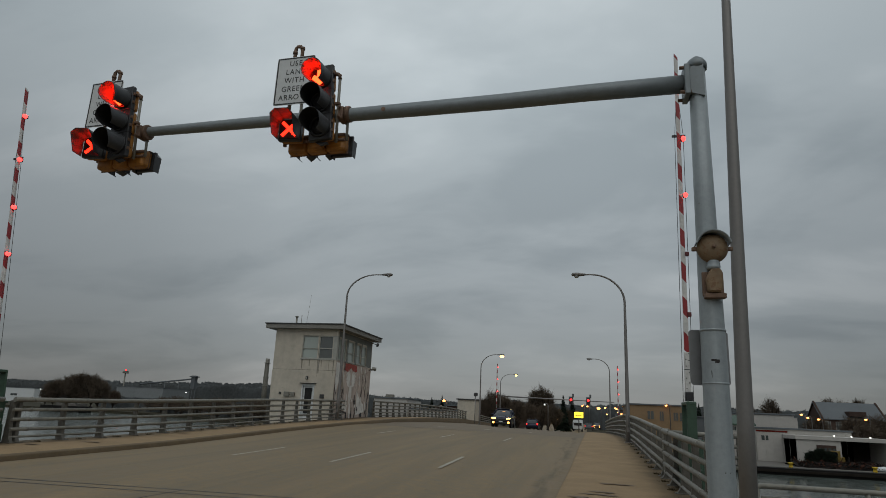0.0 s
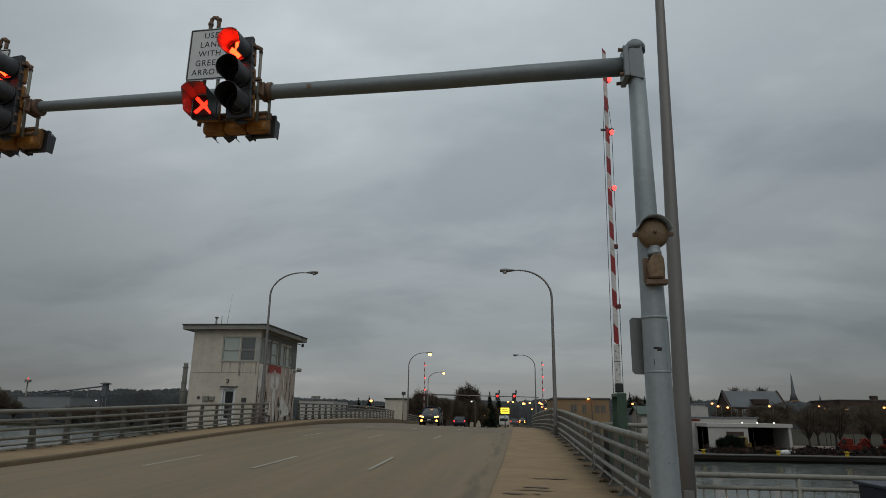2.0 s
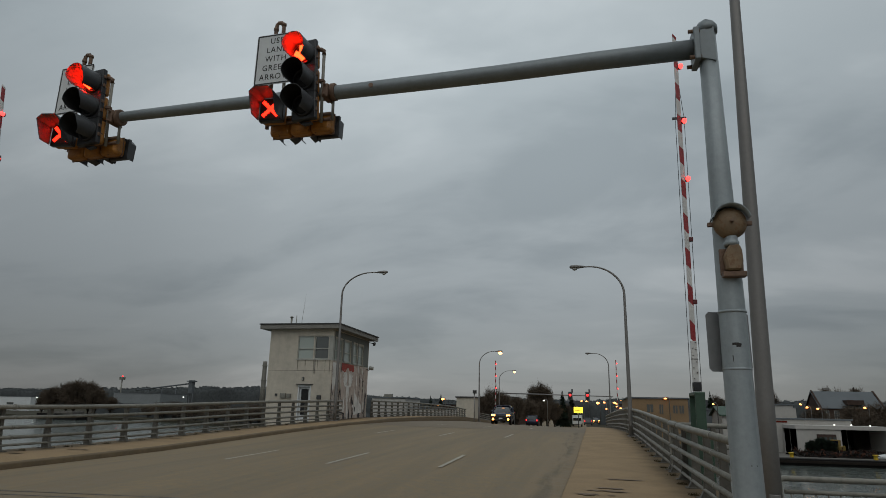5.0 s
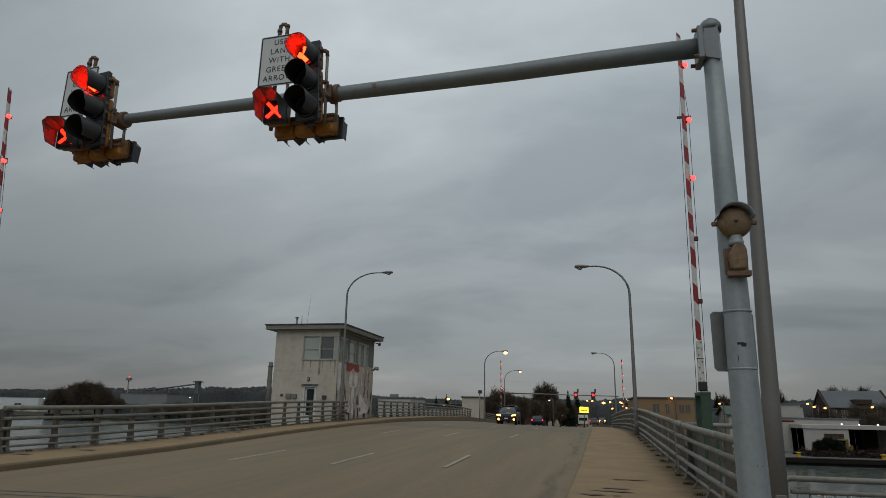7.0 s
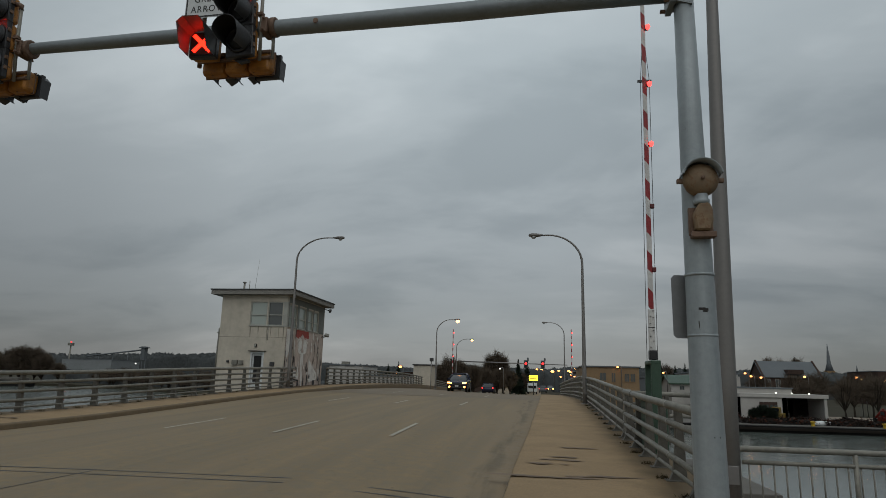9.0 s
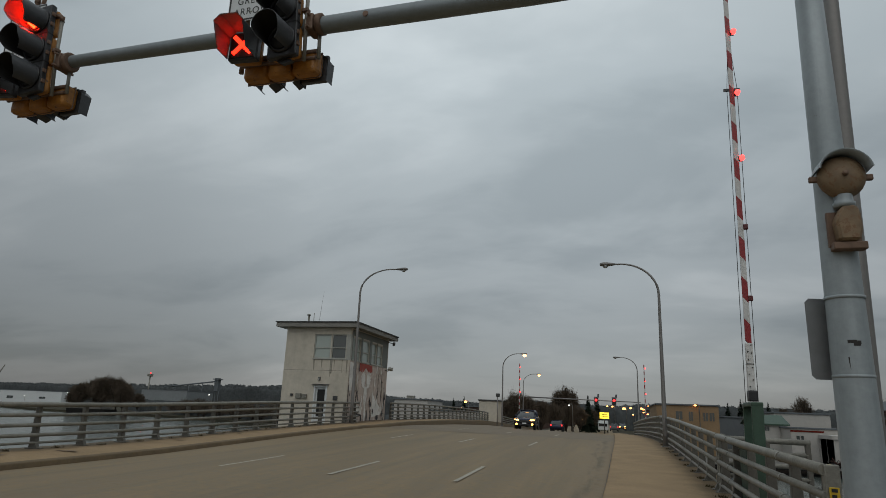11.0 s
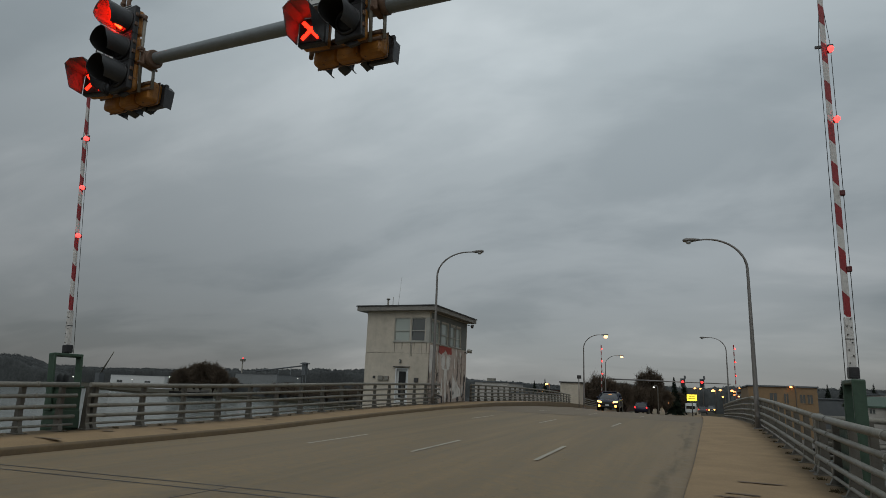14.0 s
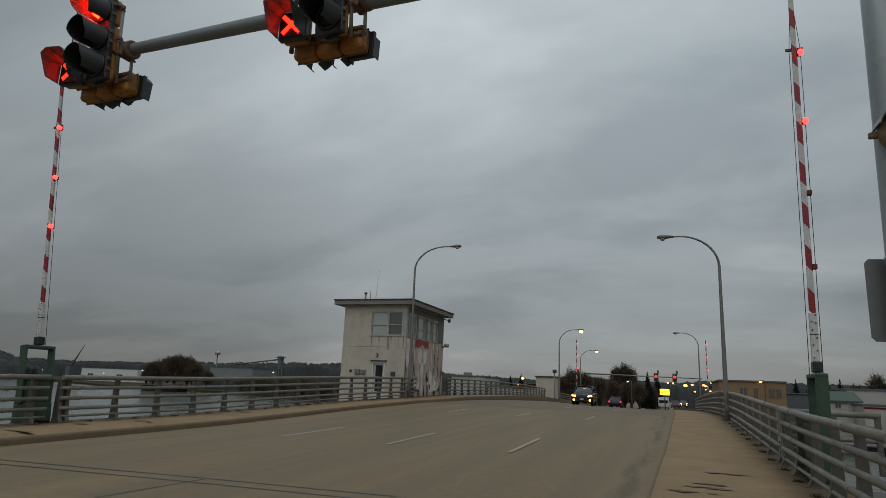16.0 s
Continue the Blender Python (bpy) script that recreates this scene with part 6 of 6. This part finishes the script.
machine((48.6, 102, -2.86), 10, CLUTTER_RED, "red tracked yard machine on the quay")
machine((51.2, 104, -2.86), 170, CLUTTER_RED, "red tracked yard machine on the quay")
machine((54.6, 103, -2.86), 20, CLUTTER_RED, "red tracked yard machine on the quay")
machine((34.9, 104.6, -2.86), 60, MUSTARD, "yellow tracked yard machine before the shed")
boat = thing("small_boat", (39.0, 100.2, -2.86), "white upturned small boat on the quay", "boat")
part("hull", lathe(((0.02, -1.5), (0.35, -1.2), (0.55, 0.0), (0.45, 1.2), (0.3, 1.5)), 14, Matrix.Translation((0, 0, 0.25)) @ pose(0, 0, 0, 0, 90, 20) @ Matrix.Diagonal((0.7, 1, 1, 1))), SIGN_WHITE, boat)
rng = random.Random(77)
heap, rusty = bmesh.new(), bmesh.new()
for k in range(2600):
    x, y = rng.uniform(29, 60), rng.uniform(99.5, 105.5)
    pile = 0.35 + 1.1 * max(0.0, noise.noise(Vector((x * 0.35, y * 0.3, 2.0))) + 0.25)
    m = Matrix.Translation((x, y, -2.86 + rng.uniform(0, pile))) @ pose(0, 0, 0, rng.uniform(-60, 60), rng.uniform(-60, 60), rng.uniform(0, 180))
    kind = rng.random()
    if kind < 0.35:
        long, wide, thick = rng.uniform(0.3, 0.9), 0.03, 0.03
    elif kind < 0.7:
        long, wide, thick = rng.uniform(0.1, 0.3), rng.uniform(0.08, 0.25), 0.02
    else:
        long, wide, thick = rng.uniform(0.05, 0.16), rng.uniform(0.05, 0.14), rng.uniform(0.04, 0.1)
    box(-long, long, -wide, wide, -thick, thick, 0, rusty if k % 4 == 0 else heap, m)
rows = []
for y in np.linspace(99.3, 105.8, 9):
    rows.append([(x, y, -2.9 + 0.8 * math.sin(math.pi * (y - 99.3) / 6.5) * (0.35 + 1.1 * max(0.0, noise.noise(Vector((x * 0.35, y * 0.3, 2.0))) + 0.25))) for x in np.linspace(28.5, 60.5, 70)])
loft(rows, heap)
tagged(part("rusty_scrap", rusty, SCRAP_RUST), "rust-red bits of yard scrap on the heaps", "scrap", kind="stuff")
tagged(part("yard_scrap", heap, CLUTTER_DARK), "dark heaps of yard scrap along the quay", "scrap", kind="stuff")
for k, (x, h) in enumerate(((31.2, 2.3), (32.3, 2.8), (33.4, 2.4))):
    bare_tree("bare_bush", (x, 102.5, -2.9), h, 1.0, 27 + k, "dense dark bush on the quay", "quay bushes", 2600, 0.02, EVERGREEN)

# ---- street beyond the bridge ----
embankment = part("embankment", box(-16, 4.4, 84, 900, -6.5, -0.95), LAND)
tagged(embankment, "earth embankment that carries the street", "embankment", kind="structure")
pylon = thing("end_pylon", (-13.9, 84.5, left_walk_z(84)), "small square concrete pylon house with a flat cap", "pylon")
part("body", box(-1.18, 1.18, -1.5, 1.5, -2.0, 2.75, 0.02), STUCCO, pylon)
part("cap", box(-1.32, 1.32, -1.65, 1.65, 2.75, 2.90, 0.02), ROOF_EDGE, pylon)
cctv = thing("flood_post", (-10.95, 72.0, left_z(72)), "slim post with a small floodlight", "post")
part("post", sweep([(0, 0, 0), (0, 0, 3.1)], 0.05, 8), LAMP_POLE, cctv)
part("floodlight", box(-0.16, 0.24, -0.14, 0.14, 2.95, 3.3, 0.03), ROOF_EDGE, cctv)

gantry = thing("far_signal_mast", (-13.3, 116, left_z(116)), "far mast arm with red traffic signals", "signal mast")
part("pole", sweep([(0, 0, 0), (0, 0, 5.6 - left_z(116))], 0.11, 10), LAMP_POLE, gantry)
part("arm", sweep([(0, 0, 5.35 - left_z(116)), (18.7, 0, 5.05 - left_z(116))], [0.12, 0.07], 10), LAMP_POLE, gantry)
for x in (11.6, 14.5):
    h = part("signal_head", box(x - 0.2, x + 0.2, -0.15, 0.15, 4.55 - left_z(116), 5.55 - left_z(116), 0.02), BLACK, gantry)
    part("red_lens", lathe(((0.0, 0.18), (0.17, 0.1), (0.22, 0.0)), 12, Matrix.Translation((x, -0.15, 5.2 - left_z(116))) @ pose(0, 0, 0, 90, 0, 0)), SIGNAL_FAR, h, "lit red lens")
    part("backplate", box(x - 0.35, x + 0.35, 0.15, 0.17, 4.4 - left_z(116), 5.75 - left_z(116)), GREY_ROOF, h)
    part("sensor_box", box(x + 0.2, x + 0.5, -0.1, 0.1, 5.6 - left_z(116), 6.2 - left_z(116)), GREY_ROOF, gantry)

billboard = thing("lit_sign", (-0.5, 124, -0.5), "bright yellow lit roadside sign", "sign")
part("panel", box(-0.8, 0.8, -0.1, 0.1, 2.75, 3.8, 0.03), YELLOW_SIGN, billboard)
part("lettering_bars", box(-0.6, 0.6, -0.112, -0.101, 3.1, 3.2), LETTER, billboard, "dark illegible bars")
part("lettering_bars", box(-0.5, 0.5, -0.112, -0.101, 3.4, 3.5), LETTER, billboard, "dark illegible bars")
part("post", sweep([(0, 0, 0), (0, 0, 2.75)], 0.09, 8), ROOF_EDGE, billboard)


# glow: radius of an oversized globe that imitates the glare round each lamp
def far_lamp(x, y, z, ground_z, glow, mat=LAMP_FAR, label="far street lamp glowing orange"):
    ob = thing("street_lamp", (x, y, ground_z), label, "street lamp", "far street lamps")
    h = z - ground_z
    part("pole", sweep([(0.6, 0, 0), (0.6, 0, h), (0.4, 0, h + 0.25), (0.0, 0, h + 0.2)], 0.07, 6), LAMP_POLE, ob)
    part("lens", lathe(((0.0, glow * 0.7), (glow * 0.7, glow * 0.45), (glow, 0.0), (glow * 0.7, -glow * 0.45), (0.0, -glow * 0.6)), 10, Matrix.Translation((0, 0, h))), mat, ob, "glowing lens swollen to its glare")


for x, z in ((37.8, 4.5), (38.8, 4.0), (40.5, 3.8), (47.9, 4.1)):
    far_lamp(x, 128, z, LOW, 0.24)
for x, z in ((59.6, 4.3), (60.4, 3.9), (64.6, 3.7), (71.4, 4.2), (73.6, 3.9)):
    far_lamp(x, 135, z, LOW, 0.26)
for x, y, z, g in ((-0.2, 180, 5.4, 0.28), (1.1, 183, 5.4, 0.28), (4.0, 180, 4.9, 0.5), (5.8, 185, 5.2, 0.34), (8.3, 180, 5.1, 0.36), (8.9, 182, 4.9, 0.34), (10.4, 184, 5.9, 0.34), (9.7, 178, 3.7, 0.26), (6.2, 181, 3.5, 0.26), (-6.7, 178, 1.6, 0.34), (9.3, 190, 4.2, 0.26), (11.3, 170, 5.6, 0.28)):
    far_lamp(x, y, z, -0.5, g)
for x, z in ((-406, 2.8), (-351, 2.1), (-319, 4.9), (-294, 5.6), (-277, 5.7), (-221, 6.6)):
    far_lamp(x, 331, z, LOW, 0.45, WHITE_LIT, "far white yard light across the river")
far_lamp(-27.1, 130, 4.4, LOW, 0.34)
far_lamp(-28.2, 131, 3.2, LOW, 0.22)
far_lamp(-6.2, 116, 4.2, -0.5, 0.16, WHITE_LIT, "far white area light")
far_lamp(14.0, 117.5, 4.9, LOW, 0.22)
far_lamp(21.4, 117.0, 4.1, LOW, 0.2)

for x, top, ground_z in ((-13.9, 10.6, -0.4), (5.9, 10.8, -0.4)):
    g = thing("barrier_gate", (x, 111, ground_z), "far upright striped barrier gate with red lamps", "barrier gate", "barrier gates")
    part("machine_box", box(-0.3, 0.3, -0.3, 0.3, 0, 1.6, 0.02), GREEN, g)
    for k in range(18):
        z0 = 1.6 + (top - ground_z - 1.6) * k / 18
        part("arm_band", box(-0.07, 0.07, -0.04, 0.04, z0, 1.6 + (top - ground_z - 1.6) * (k + 1) / 18), GATE_RED if k % 2 else GATE_WHITE, g)
    for z0 in (top - ground_z - 0.6, top - ground_z - 2.6, top - ground_z - 4.6):
        part("lamp_lens", lathe(((0.0, 0.12), (0.1, 0.06), (0.1, -0.06), (0.0, -0.12)), 10, Matrix.Translation((0.12, -0.05, z0))), GATE_LAMP, g, "glowing red lamp")


# ---- vehicles ----
def car(at, turn, paint, label, lit=True, tail=False):
    """A compact sport-utility car; its nose points along -y."""
    ob = thing("car", at, label, "car", "cars", turn=turn)
    # side profile from nose to tail: (y, z)
    low = [(-2.22, 0.42), (-2.26, 0.70), (-2.18, 0.88), (-1.95, 0.97), (-1.15, 1.08), (-0.55, 1.12), (0.5, 1.12), (1.5, 1.13), (2.05, 1.12), (2.20, 1.00), (2.24, 0.62), (2.16, 0.40)]
    bm = bmesh.new()
    rows = []
    for s in (-1, -0.93, -0.55, 0, 0.55, 0.93, 1):
        k = 1 - 0.06 * abs(s) ** 3
        rows.append([(0.91 * s, y * k, 0.35 + (z - 0.35) * (1 - (0.10 if abs(s) == 1 else 0.02 * abs(s)))) for y, z in low] + [(0.86 * s, 2.0 * k, 0.30), (0.86 * s, -2.0 * k, 0.30)])
    loft([r + r[:1] for r in rows], bm)
    for r, flip in ((rows[0], 1), (rows[-1], -1)):
        f = bm.faces.new([bm.verts.new(p) for p in r[::flip]])
    bmesh.ops.remove_doubles(bm, verts=bm.verts, dist=1e-4)
    bmesh.ops.recalc_face_normals(bm, faces=bm.faces)
    body = part("body", bm, paint, ob)
    cabin = [(-1.15, 1.07), (-0.42, 1.56), (0.05, 1.66), (1.05, 1.66), (1.75, 1.56), (2.10, 1.10)]
    bm = loft([[(w * (0.86 if z < 1.2 else 0.66), y, z) for y, z in cabin] for w in (-1, -0.5, 0.5, 1)])
    for s in (-1, 1):
        bm.faces.new([bm.verts.new((s * (0.86 if z < 1.2 else 0.66), y, z)) for y, z in cabin])
    bmesh.ops.remove_doubles(bm, verts=bm.verts, dist=1e-4)
    bmesh.ops.recalc_face_normals(bm, faces=bm.faces)
    part("cabin", bm, CAR_GLASS, ob, "tinted glass cabin")
    part("roof", box(-0.64, 0.64, -0.30, 1.60, 1.62, 1.70, 0.03), paint, ob)
    for s in (-1, 1):
        for a, b in (((-1.12, 1.10), (-0.36, 1.60)), ((0.38, 1.12), (0.36, 1.63)), ((1.25, 1.12), (1.3, 1.63)), ((2.02, 1.10), (1.70, 1.60))):
            part("pillar", sweep([(s * 0.875, a[0], a[1]), (s * 0.665, b[0], b[1])], 0.035, 6), paint, ob)
        part("mirror", box(s * 0.90, s * 1.06, -0.80, -0.66, 1.08, 1.24, 0.03), paint, ob)
        for y in (-1.36, 1.34):
            m = Matrix.Translation((s * 0.80, y, 0.35)) @ pose(0, 0, 0, 0, 90 * s, 0)
            wheel = part("wheel", lathe(((0.20, -0.11), (0.33, -0.11), (0.355, -0.07), (0.355, 0.07), (0.33, 0.11), (0.22, 0.115)), 24, m), TYRE, ob, "black tyre")
            part("rim", lathe(((0.0, 0.105), (0.05, 0.11), (0.20, 0.095), (0.235, 0.118), (0.24, 0.10)), 20, m), RIM, wheel, "alloy rim")
            part("arch", lathe(((0.37, 0.10), (0.45, 0.10), (0.45, 0.125), (0.37, 0.125)), 24, m), PLASTIC, ob)
        part("headlight", slab(((-0.20, 0.0), (0.19, 0.05), (0.20, 0.15), (-0.16, 0.13)), 0.14, Matrix.Translation((s * 0.66, -2.27, 0.74)) @ Matrix.Diagonal((s, 1, 1, 1))), HEADLIGHT if lit else LAMP_OFF, ob, "glowing headlight" if lit else "")
        part("fog_lamp", lathe(((0.0, 0.05), (0.08, 0.03), (0.1, 0.0)), 12, Matrix.Translation((s * 0.68, -2.23, 0.47)) @ pose(0, 0, 0, 90, 0, 0)), FOGLIGHT if lit else LAMP_OFF, ob)
        part("tail_lamp", box(s * 0.70, s * 0.88, 2.10, 2.25, 0.86, 1.10, 0.02), TAIL if tail or lit else GATE_DARK, ob, "red tail lamp")
    part("grille", box(-0.48, 0.48, -2.30, -2.22, 0.60, 0.82, 0.02), PLASTIC, ob)
    part("lower_grille", box(-0.55, 0.55, -2.27, -2.18, 0.36, 0.52, 0.02), PLASTIC, ob)
    part("number_plate", box(-0.16, 0.16, -2.315, -2.30, 0.50, 0.60), SIGN_WHITE, ob, "plain pale plate")
    return ob


car((-6.7, 63, road_z(-6.7, 63) + 0.01), 1, CAR_BLUE, "dark blue sport-utility car with headlights on")
car((1.3, 160, -0.47), 180, GREY_ROOF, "grey car seen from behind with tail lamps lit", False, True)
car((-3.0, 172, -0.47), 180, CAR_BLUE, "dark car seen from behind with tail lamps lit", False, True)
car((3.6, 190, -0.47), 0, GREY_ROOF, "oncoming grey car far off with headlights on")
car((-7.2, 104, road_z(-7.2, 104)), 180, CAR_BLUE, "dark car driving away with tail lamps lit", False, True)
van = thing("delivery_van", (-0.9, 140, -0.45), "white box van parked beside the street", "van")
part("box_body", box(-1.0, 1.0, -1.5, 2.2, 0.6, 2.3, 0.05), SIGN_WHITE, van)
part("cab", box(-0.95, 0.95, -2.6, -1.5, 0.5, 1.9, 0.1), SIGN_WHITE, van)
part("windscreen", box(-0.8, 0.8, -2.63, -2.58, 1.2, 1.75), CAR_GLASS, van)
for x in (-0.85, 0.85):
    for y in (-1.9, 1.4):
        part("wheel", lathe(((0.1, -0.12), (0.38, -0.12), (0.38, 0.12), (0.1, 0.12)), 16, Matrix.Translation((x, y, 0.38)) @ pose(0, 0, 0, 0, 90, 0)), TYRE, van)
